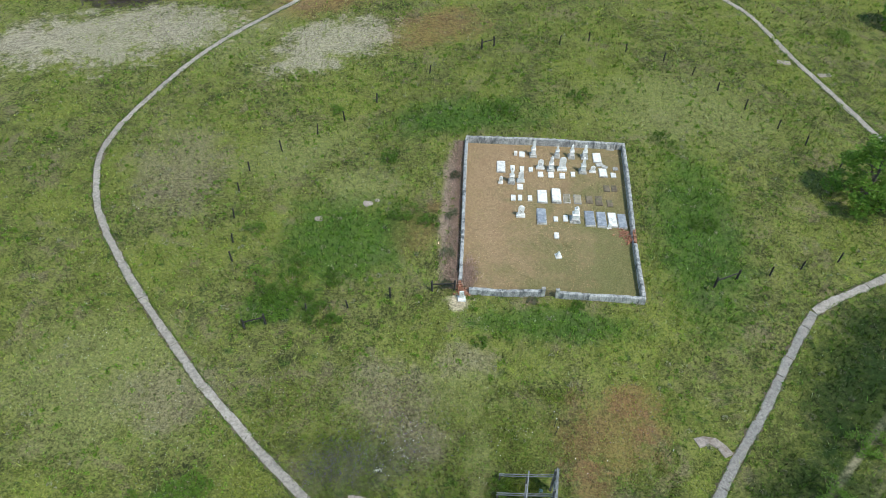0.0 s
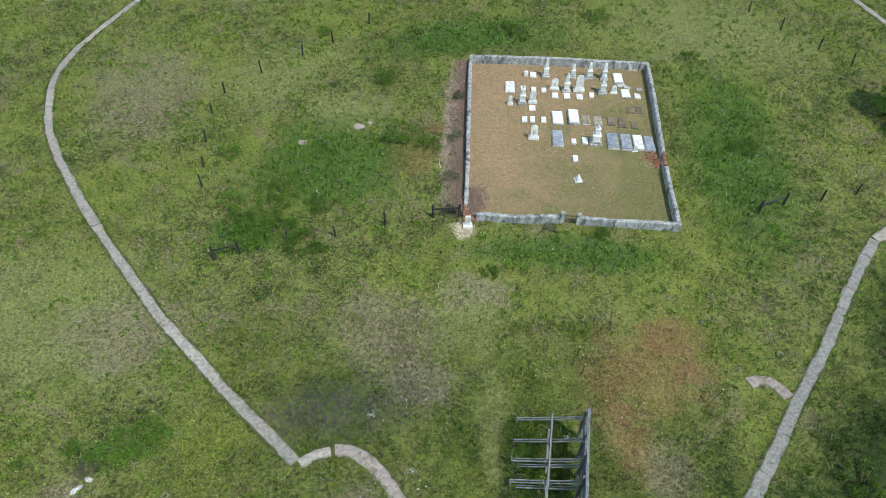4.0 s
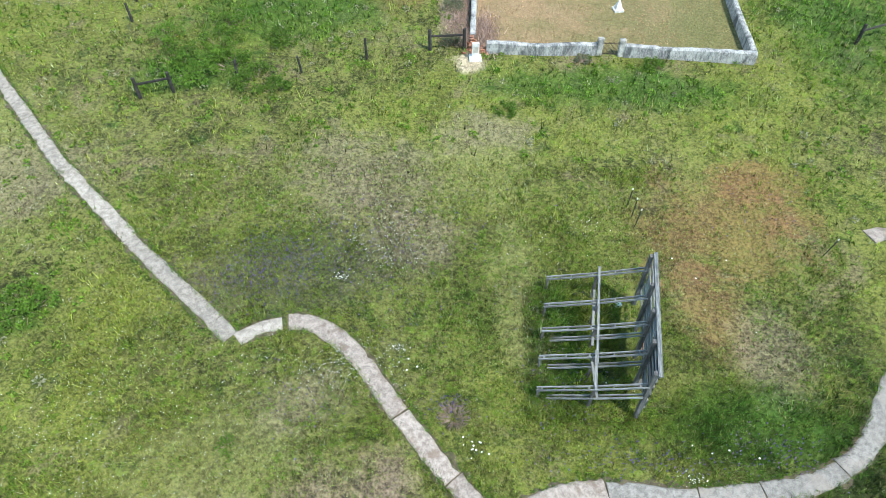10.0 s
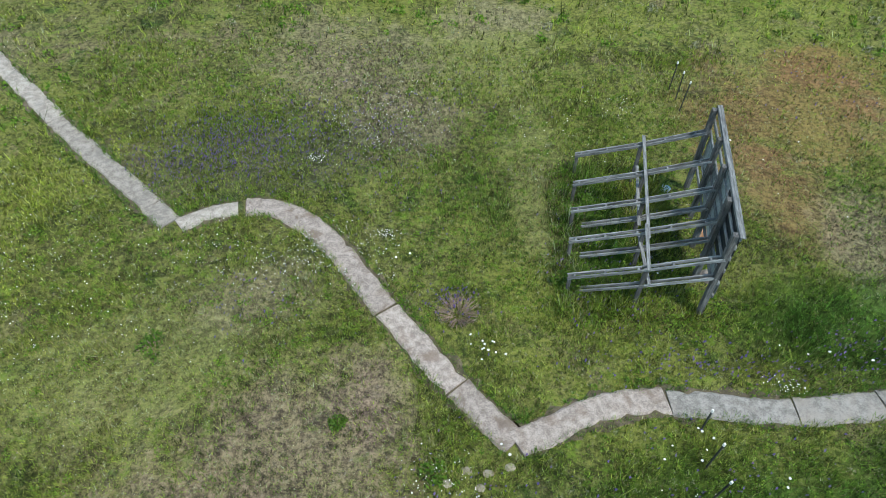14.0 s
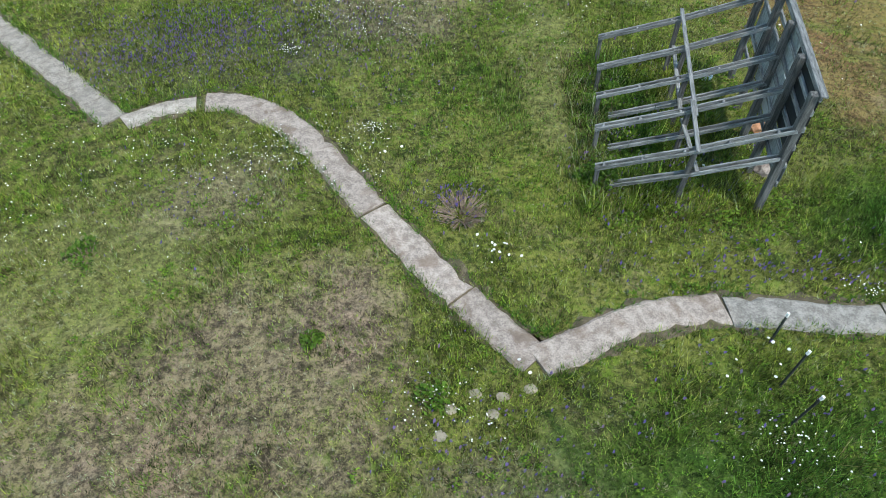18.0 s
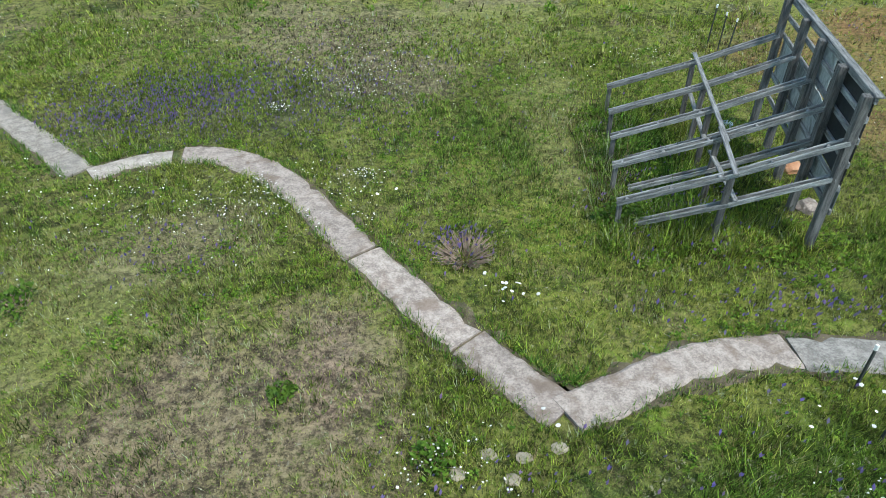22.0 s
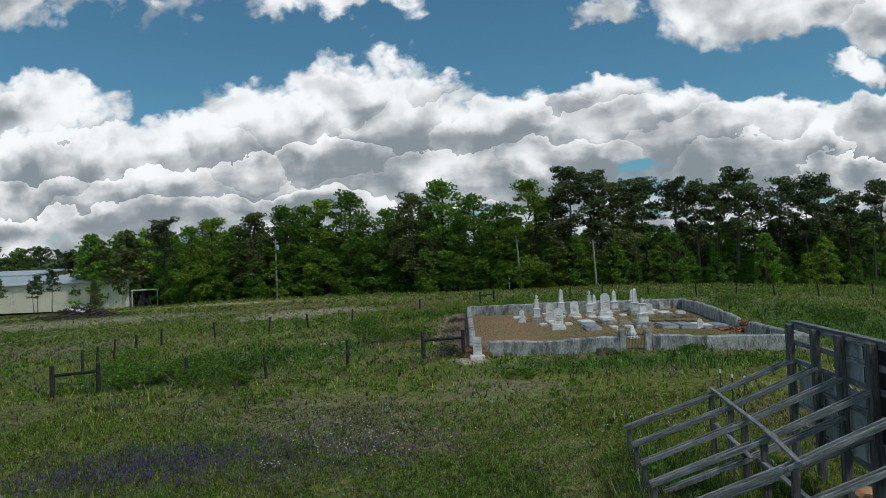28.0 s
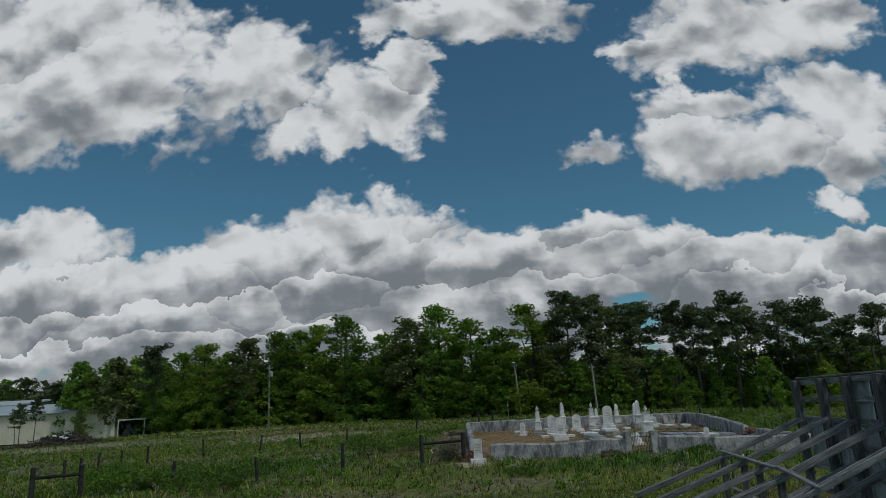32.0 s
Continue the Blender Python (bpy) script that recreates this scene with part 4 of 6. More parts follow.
rng = random.Random(8)
POSTS = [(-11.0, -2.45), (-7.95, -1.75), (-4.8, -0.65), (-18.1, 2.5), (-18.6, 4.6), (-19.3, 7.5), (-19.8, 11.0), (-19.6, 13.9), (-17.25, 17.0), (-14.3, 19.8), (-12.0, 22.3), (-9.1, 25.5),
         (-3.9, 30.8), (3.1, 37.0), (10.7, 37.9), (14.2, 38.9), (18.2, 36.8), (22.2, 35.0), (24.8, 32.2), (26.9, 29.3), (28.9, 26.0), (31.3, 22.8), (33.2, 20.2), (35.2, 16.8), (25.3, 3.5), (28.0, 4.3), (31.3, 5.3)]
for x, y in POSTS:
    fence_post(x, y, rng.uniform(1.0, 1.25), rng.uniform(0.062, 0.08), (rng.uniform(-5, 5), rng.uniform(-5, 5)), "fence_wood", "dark weathered wooden fence post standing in grass")
for a, b in (((-15.3, -4.2), (-13.85, -3.65)), ((-1.62, 0.05), (0.12, 0.2)), ((20.55, 2.0), (22.5, 2.9)), ((1.7, 36.3), (3.1, 37.0))):
    brace = thing("fence_brace", pose(0, 0, 0), "two dark wooden fence posts joined by a cross rail", "fence", group="fence braces")
    for p in (a, b):
        bm = bmesh.new()
        rod(bm, (*p, hz(*p) - 0.25), (*p, hz(*p) + 1.15), 0.095, 0.085, 8)
        part("post", bm, M["fence_wood"], brace)
    bm = bmesh.new()
    za, zb = hz(*a), hz(*b)
    rod(bm, (*a, za + 0.78), (*b, zb + 0.82), 0.06, 0.055, 8)
    part("rail", bm, M["fence_wood"], brace)


def steel_post(x, y, h, lean, label):
    g = thing("steel_post", pose(x, y, hz(x, y), lean[0], lean[1], 20), label, "stake", group="steel stakes")
    bm = bmesh.new()
    box(bm, (0.036, 0.006, h + 0.2), (0, 0, (h - 0.2) / 2))
    box(bm, (0.006, 0.032, h + 0.2), (0, 0.016, (h - 0.2) / 2))
    part("stake", bm, M["steel"], g)
    bm = bmesh.new()
    box(bm, (0.044, 0.044, 0.09), (0, 0.012, h - 0.04), None, 0.006)
    part("tip", bm, M["white_paint"], g, "white painted tip")
    return g


for x, y, h, lean in ((7.08, -10.35, 1.1, (2, 1)), (7.2, -10.9, 1.05, (-2, 3)), (7.22, -11.5, 1.1, (1, 4)), (14.3, -12.6, 1.0, (3, 10)),
                      (5.55, -22.75, 0.75, (-4, 6)), (5.45, -23.6, 1.0, (-2, 8)), (5.42, -24.25, 1.0, (3, 5))):
    steel_post(x, y, h, lean, "thin dark steel stake with a white tip")


# ---- the old billboard ----
board = thing("billboard", pose(0, 0, 0), "old grey wooden billboard seen from behind, its sheets torn", "billboard")
FOOT = [Vector((6.70, -15.22, 0)), Vector((6.56, -16.42, 0)), Vector((6.43, -17.45, 0)), Vector((6.28, -18.52, 0)), Vector((6.14, -19.66, 0))]
STUB = [Vector((3.55, -14.75, 0)), Vector((3.40, -15.93, 0)), Vector((3.28, -16.92, 0)), Vector((3.14, -18.0, 0)), Vector((3.03, -19.12, 0))]
along = (FOOT[4] - FOOT[0]).normalized()
out = Vector((-along.y, along.x, 0))
if out.x < 0:
    out = -out
TURN = math.degrees(math.atan2(along.y, along.x))
rng = random.Random(21)
for p in FOOT:
    bm = bmesh.new()
    box(bm, (0.15, 0.13, 3.05), (0, 0, 1.225), None, 0.012, 0.006, rng)
    ob = part("post", bm, M["wood_post"], board)
    ob.matrix_basis = pose(p.x, p.y, 0, 0, rng.uniform(-1, 1), TURN)


def on_board(s, off, z):
    """A place on the board: metres along it, out of it, up."""
    p = FOOT[0] + along * s + out * off
    return (p.x, p.y, z)


LONG = (FOOT[4] - FOOT[0]).length
for z, cuts in ((2.70, ((-0.1, LONG + 0.1),)), (2.38, ((-0.05, 2.0), (2.05, LONG + 0.05))), (2.02, ((-0.05, LONG + 0.05),)), (1.62, ((0.9, LONG + 0.05),)), (1.18, ((-0.05, LONG + 0.05),)), (0.78, ((-0.08, LONG + 0.08),))):
    for a, b in cuts:
        plank("stringer", on_board(a, 0.095, z), on_board(b, 0.095, z + rng.uniform(-0.02, 0.02)), 0.045, 0.10, M["wood"], board)
plank("cap", on_board(-0.12, 0.12, 2.79), on_board(LONG + 0.12, 0.12, 2.77), 0.13, 0.035, M["wood"], board)


def sheet(a, b, lo, hi, mat, label):
    r = random.Random(int(a * 100 + lo * 10))
    bm = bmesh.new()
    n = 7
    top = [(a + (b - a) * k / n, hi - (r.uniform(0, 0.08) if 0 < k < n else 0)) for k in range(n + 1)]
    low = [(a + (b - a) * k / n, lo + r.uniform(0, 0.06)) for k in range(n + 1)]
    for off in (0.125, 0.14):
        u = [bm.verts.new(on_board(s, off, z)) for s, z in top]
        d = [bm.verts.new(on_board(s, off, z)) for s, z in low]
        for k in range(n):
            bm.faces.new((d[k], d[k + 1], u[k + 1], u[k]))
        if off == 0.125:
            keep = (u, d)
    for rows in ((keep[0], u), (keep[1], d)):
        for k in range(n):
            bm.faces.new((rows[0][k], rows[0][k + 1], rows[1][k + 1], rows[1][k]))
    for k in (0, n):
        bm.faces.new((keep[0][k], u[k], d[k], keep[1][k]))
    bmesh.ops.recalc_face_normals(bm, faces=bm.faces)
    part("sheet", bm, M[mat], board, label)


sheet(0.0, 1.15, 1.18, 1.98, "sheet", "pale peeling sheet")
sheet(1.17, 2.2, 0.8, 2.02, "sheet", "pale peeling sheet")
sheet(1.9, 2.75, 1.95, 2.72, "sheet", "pale peeling sheet")
sheet(2.22, 3.1, 0.78, 1.93, "sheet", "pale peeling sheet")
sheet(2.78, 4.45, 1.2, 2.74, "black_sheet", "black tarred sheet")
sheet(3.12, 4.5, 0.74, 1.18, "sheet", "pale peeling sheet")

RISE = [(2.03, 0.70), (2.06, 0.66), (2.05, 0.61), (2.04, 0.60), (2.01, 0.53)]
for k, (foot, stub, (zr, zl)) in enumerate(zip(FOOT, STUB, RISE)):
    across = (stub - foot).normalized()
    side = Vector((-across.y, across.x, 0))
    tail = stub + across * 0.06
    for s in (-0.062, 0.062):
        # Each brace sags a little: two lengths that meet at the prop.
        a, b = foot + side * s + Vector((0, 0, zr)), tail + side * s + Vector((0, 0, zl))
        mid = a.lerp(b, 0.5) - Vector((0, 0, 0.05))
        plank("upper_brace", a, mid, 0.036, 0.085, M["wood"], board)
        plank("upper_brace", mid, b, 0.036, 0.085, M["wood"], board)
        if k < 2:
            continue
        a2 = foot + side * s * 0.9 + Vector((0, 0, zr - 0.63))
        b2 = stub.lerp(foot, 0.09) + side * s * 0.9 + Vector((0, 0, 0.13))
        mid2 = a2.lerp(b2, 0.5) - Vector((0, 0, 0.04))
        plank("lower_brace", a2, mid2, 0.036, 0.085, M["wood"], board)
        plank("lower_brace", mid2, b2, 0.036, 0.085, M["wood"], board)
    for f in (0.08, 0.3, 0.52, 0.74, 0.95):
        c = (foot + Vector((0, 0, zr))).lerp(tail + Vector((0, 0, zl)), f) - Vector((0, 0, 0.05 * (1 - abs(2 * f - 1))))
        plank("spacer", c - side * 0.044, c + side * 0.044, 0.05, 0.06, M["wood"], board)
    bm = bmesh.new()
    box(bm, (0.09, 0.09, zl + 0.25), (0, 0, (zl - 0.25) / 2), None, 0.008)
    ob = part("stub_post", bm, M["wood_post"], board)
    ob.matrix_basis = pose(stub.x, stub.y, 0, 0, 0, TURN)
    p = foot.lerp(stub, 0.48)
    h = zr + (zl - zr) * 0.48 - 0.06
    bm = bmesh.new()
    box(bm, (0.085, 0.10, h + 0.25), (0, 0, (h - 0.25) / 2), None, 0.008)
    ob = part("prop", bm, M["wood_post"], board)
    ob.matrix_basis = pose(p.x, p.y, 0, rng.uniform(-2, 2), rng.uniform(-2, 2), TURN)
for a, b in (((5.26, -14.72, 1.46), (4.80, -18.58, 1.42)), ((4.80, -18.15, 1.47), (4.68, -19.52, 1.33)), ((4.74, -18.1, 0.98), (4.80, -19.50, 0.82)), ((5.12, -15.3, 0.86), (4.84, -17.6, 0.84))):
    plank("batten", a, b, 0.085, 0.035, M["wood"], board)


# ---- stones and litter ----
def rock(name, x, y, size, mat, label, category, seed, sink=0.25, turn=0.0):
    r = random.Random(seed)
    bm = bmesh.new()
    bmesh.ops.create_icosphere(bm, subdivisions=2, radius=1.0)
    for v in bm.verts:
        k = 1 + 0.30 * noise.noise(v.co * 1.4 + Vector((seed, 0, 0))) + 0.16 * noise.noise(v.co * 3.7 + Vector((0, seed, 0))) + r.uniform(-0.07, 0.07)
        v.co = Vector((v.co.x * size[0] * k, v.co.y * size[1] * k, max(v.co.z, -0.5) * size[2] * k))
    ob = part(name, bm, M[mat])
    ob.matrix_basis = pose(x, y, hz(x, y) + size[2] * (0.5 - sink), 0, 0, turn)
    return tagged(ob, label, category)


rock("flat_stone", -8.0, 10.0, (0.48, 0.38, 0.05), "concrete", "flat pale stone lying in grass", "stone", 1)
rock("flat_stone", -7.2, 10.4, (0.22, 0.2, 0.05), "concrete", "small pale stone lying in grass", "stone", 2)
rock("flat_stone", -12.0, 7.85, (0.4, 0.32, 0.05), "concrete", "flat pale stone lying in grass", "stone", 3)
rock("boulder", -17.75, -19.3, (0.30, 0.16, 0.11), "rock_white", "broken white rock half hidden in weeds", "rock", 4, 0.35, 40)
rock("boulder", -17.35, -18.75, (0.22, 0.14, 0.09), "rock_white", "broken white rock half hidden in weeds", "rock", 5, 0.35, -20)
rock("sandstone_block", 6.85, -17.1, (0.26, 0.24, 0.13), "rock_orange", "orange sandstone block under the billboard", "rock", 7)
rock("white_slab", 6.6, -18.5, (0.22, 0.24, 0.12), "concrete", "pale flat slab under the billboard", "rock", 8)
rock("plastic_bag", 6.1, -15.3, (0.16, 0.13, 0.12), "plastic", "crumpled white plastic bag in grass", "litter", 9)
for k, (x, y) in enumerate(((0.67, -23.87), (0.30, -24.15), (0.95, -24.2), (1.55, -23.75), (0.15, -24.6), (1.1, -23.9))):
    rock("flat_stone", x, y, (0.11, 0.09, 0.035), "tan_stone", "small weathered flat stone half sunk in soil", "stone", 20 + k, 0.3)


# Broken things in the graveyard.
bm = bmesh.new()
box(bm, (0.75, 0.09, 0.6), (0, 0, 0.26), None, 0.015, 0.02)
slab_lean = part("leaning_slab", bm, M["plaster_light"])
slab_lean.matrix_basis = pose(14.2, 18.2, hz(14.2, 18.2), -14, 0, -6)
tagged(slab_lean, "broken pale slab leaning on the graveyard wall", "stone slab")
for k, (x, y, w, l, turn) in enumerate(((12.95, 15.9, 0.7, 0.4, 20), (13.4, 15.6, 0.5, 0.35, -30), (14.35, 15.4, 0.45, 0.4, 8))):
    bm = bmesh.new()
    box(bm, (w, l, 0.12), (0, 0, 0.05), Euler((0.08, 0.1 - 0.1 * k, 0)).to_matrix(), 0.015, 0.015)
    ob = part("broken_slab", bm, M["plaster_light"])
    ob.matrix_basis = pose(x, y, hz(x, y), 0, 0, turn)
    tagged(ob, "broken pale stone lying in mown grass", "stone slab", group="broken slabs")
# Cut brush by the gate.
brush = thing("brush_pile", pose(6.15, -0.55, hz(6.1, -0.5)), "low pile of dry brown brush by the gate", "brush")
bm = bmesh.new()
rr = random.Random(9)
for _ in range(160):
    x, y = rr.gauss(0, 0.28), rr.gauss(0, 0.16)
    z = 0.22 * math.exp(-(x / 0.45) ** 2) * rr.random()
    a, l = rr.uniform(0, 6.28), rr.uniform(0.12, 0.35)
    rod(bm, (x, y, z), (x + math.cos(a) * l, y + math.sin(a) * l, max(0.01, z + rr.uniform(-0.1, 0.1))), 0.008, 0.003, 4)
part("twigs", bm, M["twig"], brush)["kind"] = "stuff"

# Wires of the fence.
RUNS = [[(-13.85, -3.65), (-11.0, -2.45), (-7.95, -1.75), (-4.8, -0.65), (-1.62, 0.05)],
        [(-15.3, -4.2), (-18.1, 2.5), (-18.6, 4.6), (-19.3, 7.5), (-19.8, 11.0), (-19.6, 13.9), (-17.25, 17.0), (-14.3, 19.8), (-12.0, 22.3), (-9.1, 25.5), (-3.9, 30.8), (1.7, 36.3)],
        [(3.1, 37.0), (10.7, 37.9), (14.2, 38.9), (18.2, 36.8), (22.2, 35.0), (24.8, 32.2), (26.9, 29.3), (28.9, 26.0), (31.3, 22.8), (33.2, 20.2), (35.2, 16.8)],
        [(22.5, 2.9), (25.3, 3.5), (28.0, 4.3), (31.3, 5.3)]]
for run in RUNS:
    for high in (0.45, 0.9):
        wire = bpy.data.curves.new("fence_wire", "CURVE")
        wire.dimensions, wire.bevel_depth, wire.bevel_resolution = "3D", 0.004, 0
        sp = wire.splines.new("POLY")
        sp.points.add(len(run) - 1)
        for k, (x, y) in enumerate(run):
            sp.points[k].co = (x, y, hz(x, y) + high, 1)
        wire.materials.append(M["dark_metal"])
        tagged(new("fence_wire", wire), "thin rusty fence wire strung between posts", "wire", group="fence wires")


# ---- woods ----
def leaf_cards(centres, sizes, count, leaf, seed, droop=0.0):
    """Small bent leaf clumps round given centres: two triangles each."""
    r = np.random.RandomState(seed)
    c = np.asarray(centres, float)
    which = r.choice(len(c), count, p=np.asarray(sizes) ** 2 / np.sum(np.asarray(sizes) ** 2))
    d = r.normal(size=(count, 3))
    d /= np.linalg.norm(d, axis=1)[:, None]
    rad = np.asarray(sizes)[which] * r.uniform(0.55, 1.05, count)
    p = c[which] + d * rad[:, None] * np.array([1, 1, 0.75])
    p[:, 2] -= droop * r.random(count)
    u = r.normal(size=(count, 3))
    u /= np.linalg.norm(u, axis=1)[:, None]
    w = np.cross(u, r.normal(size=(count, 3)))
    w /= np.linalg.norm(w, axis=1)[:, None]
    s = leaf * r.uniform(0.6, 1.3, count)[:, None]
    a, b, cc, dd = p - u * s, p + w * s * 0.55, p + u * s, p - w * s * 0.55 + d * s * 0.3
    verts = np.stack([a, b, cc, dd], 1).reshape(-1, 3)
    k = np.arange(count)[:, None] * 4
    faces = np.concatenate([k + [0, 1, 2], k + [0, 2, 3]], 1).reshape(-1, 3)
    return verts, faces


def build_tree(kind, seed, leaves, fine=1.0):
    """A tapered trunk with limbs and a broken crown, ten metres tall, to be scaled."""
    r = random.Random(seed)
    tree = new("tree")
    bm = bmesh.new()
    p, rad, centres, sizes = Vector((0, 0, -0.3)), 0.17 if kind != "pine" else 0.13, [], []
    heights = [1.5, 3.0, 4.6, 6.2, 7.8, 9.2] if kind != "pine" else [1.6, 3.4, 5.2, 6.4, 7.1, 7.8, 8.4, 9.0, 9.4]
    for h in heights:
        q = Vector((p.x + r.uniform(-0.15, 0.15), p.y + r.uniform(-0.15, 0.15), h))
        rod(bm, p, q, rad, rad * 0.82, 7)
        p, rad = q, rad * 0.82
        low = 5.0
        if h > low and kind == "pine":
            for _ in range(5):
                a = r.uniform(0, 6.28)
                f = (h - low) / (10 - low)
                reach = r.uniform(0.4, 1.0) * 2.0 * (1.0 - 0.6 * f * f)
                tip = q + Vector((math.cos(a) * reach, math.sin(a) * reach, r.uniform(-0.1, 0.75)))
                rod(bm, q, tip, rad * 0.45, 0.02, 5)
                for g in (0.5, 0.78, 1.0):
                    twig = q.lerp(tip, g) + Vector((r.uniform(-0.25, 0.25), r.uniform(-0.25, 0.25), r.uniform(0.0, 0.22)))
                    rod(bm, q.lerp(tip, g * 0.85), twig, 0.016, 0.008, 4)
                    centres.append(twig)
                    sizes.append(r.uniform(0.26, 0.50))
        elif h > 3:
            a = r.uniform(0, 6.28)
            rod(bm, q, q + Vector((math.cos(a) * 0.8, math.sin(a) * 0.8, 0.1)), 0.03, 0.01, 5)
    if kind != "pine":
        # A full crown, widest a third of the way up, made of many small boughs.
        foot, wide = (2.2, 2.1) if kind == "brownish" else (0.4, 2.7)
        lobe = [r.uniform(0.8, 1.15) for _ in range(7)]
        for k in range(95):
            f = (k + r.random()) / 95
            a = r.uniform(0, 6.28)
            out = wide * (1.0 - f) ** 0.5 * min(1.0, 0.68 + 1.4 * f) * lobe[int(a / 6.2832 * 6.99)]
            d = out * math.sqrt(r.uniform(0.25, 1.0))
            tip = Vector((math.cos(a) * d, math.sin(a) * d, foot + (9.5 - foot) * f + r.uniform(-0.2, 0.2)))
            centres.append(tip)
            sizes.append(r.uniform(0.42, 0.80) * (1.05 - 0.35 * f))
            if k % 4 == 0:
                rod(bm, (0, 0, max(0.3, tip.z - 0.6 - 0.3 * d)), tip, 0.045, 0.012, 5)
    for _ in range(3):
        centres.append(Vector((r.uniform(-0.4, 0.4), r.uniform(-0.4, 0.4), r.uniform(9.0, 9.6))))
        sizes.append(r.uniform(0.4, 0.7) if kind != "pine" else r.uniform(0.25, 0.4))
    part("trunk", bm, M["bark"], tree)
    count = int((9000 if kind != "pine" else 5200) * fine)
    verts, faces = leaf_cards(centres, sizes, count, (0.115 if kind != "pine" else 0.10) / math.sqrt(fine), seed)
    raw_mesh("crown", verts, faces, LEAF[leaves], parent=tree)
    return tree


KINDS = {"broad": [build_tree("broad", s, "broad") for s in (1, 2, 3)], "bright": [build_tree("broad", s, "bright") for s in (4, 5)],
         "pine": [build_tree("pine", s, "pine") for s in (6, 7, 8, 9)], "brownish": [build_tree("brownish", s, "brownish") for s in (10, 11)]}
PLAIN = {"broad": [build_tree("broad", s, "broad", 0.25) for s in (21, 22)], "bright": [build_tree("broad", 24, "bright", 0.3)],
         "pine": [build_tree("pine", s, "pine", 0.3) for s in (26, 27)], "brownish": [build_tree("brownish", 28, "brownish", 0.25)]}
TREE_SAY = {"broad": "leafy green broadleaf tree at the edge of the woods", "bright": "bright green broadleaf tree at the edge of the woods", "pine": "tall dark pine with a bare trunk in the woods", "brownish": "brownish pine at the edge of the woods"}
used = set()
rng = random.Random(31)


def plant(kind, x, y, top, spread=1.0, label="", group="trees of the woods", kinds=PLAIN):
    src = rng.choice(kinds[kind])
    z = hz(x, y)
    s = (top - z) / 9.9
    m = pose(x, y, z, 0, 0, rng.uniform(0, 360))
    if src.name in used:
        ob = copy_thing(src, m)
    else:
        used.add(src.name)
        ob = src
        ob.matrix_basis = m
    ob.scale = (s * spread, s * spread, s)
    return tagged(ob, label or TREE_SAY[kind], "tree", group)


EDGE = [(-49, 14.1, "pine"), (-45, 13.4, "broad"), (-41, 14.7, "bright"), (-37, 13.1, "broad"), (-34, 15.3, "brownish"), (-29, 16.0, "broad"), (-26, 16.2, "broad"), (-23, 17.2, "bright"), (-18, 17.9, "broad"),
        (-12, 15.2, "broad"), (-8, 17.4, "brownish"), (-3, 19.3, "broad"), (2, 16.5, "broad"), (6, 14.9, "broad"), (11, 18.6, "bright"), (15, 15.9, "brownish"), (18, 19.5, "pine"), (22, 19.0, "pine"), (25, 18.0, "brownish"),
        (28, 17.2, "pine"), (31, 17.7, "pine"), (34, 16.9, "pine"), (38, 16.3, "pine"), (41, 16.1, "pine"), (44, 18.0, "pine"), (48, 15.3, "pine"), (52, 16.5, "pine"), (56, 14.0, "pine"), (59, 16.9, "pine"), (63, 13.7, "pine"), (68, 15.5, "pine"),
        (74, 15, "pine"), (80, 14, "broad")]
for x, top, kind in EDGE:
    y = 80 + rng.uniform(-1.5, 1.5)
    plant(kind, x, y, top, 1.5 if kind != "pine" else 1.3, kinds=KINDS)
for k in range(78):
    # A second row, lower or behind, that closes the woods.
    x = -62 + k * 1.9 + rng.uniform(-1, 1)
    kind = rng.choice(("broad", "broad", "bright", "brownish"))
    plant(kind, x * 1.08, 87 + rng.uniform(-2.5, 5), rng.uniform(11.0, 14.5) if x < 16 else rng.uniform(9.5, 12.2), 1.25)
for k in range(34):
    # Low growth along the edge of the field.
    x = -44 + k * 3.4 + rng.uniform(-1.2, 1.2)
    plant(rng.choice(("bright", "broad", "broad")), x, 77.5 + rng.uniform(-1.5, 1.5), hz(x, 78) + rng.uniform(3.5, 8.5), 1.35, "young leafy broadleaf tree before the woods")
for k in range(26):
    x = -150 + k * 4.6 + rng.uniform(-1.5, 1.5)
    plant(rng.choice(("pine", "broad", "pine")), x, 150 + rng.uniform(-8, 8), rng.uniform(12, 17), 1.5, "dark tree in the distant woods behind the shed", "distant trees")
for k in range(14):
    x = 78 + k * 5 + rng.uniform(-1.5, 1.5)
    plant(rng.choice(("pine", "broad")), x, 84 - k * 2.5 + rng.uniform(-3, 3), rng.uniform(12, 16), 1.3)

for some in (*KINDS.values(), *PLAIN.values()):
    for src in some:
        if src.name not in used:
            plant_at = (rng.uniform(-20, 60), 92)
            used.add(src.name)
            src.matrix_basis = pose(*plant_at, hz(*plant_at))
            tagged(src, "leafy tree deep in the woods", "tree", "trees of the woods")

# Undergrowth that fills the woods, its dark leaf colour standing for deep shade, and woods all round the horizon.
r = np.random.RandomState(5)
n = 700
ux = r.uniform(-70, 110, n)
cen = np.stack([ux, 90 + r.uniform(-5, 10, n), land(ux, 90 + 0 * ux) + r.uniform(0, 8.5, n)], 1)
verts, faces = leaf_cards(cen, r.uniform(1.0, 1.9, n), 30000, 0.42, 6)
tagged(raw_mesh("undergrowth", verts, faces, LEAF["pine"]), "dense undergrowth inside the woods, coloured dark as deep shade", "undergrowth", kind="stuff")
n = 1400
ang = r.uniform(0, 2 * math.pi, n)
rad = r.uniform(175, 225, n)
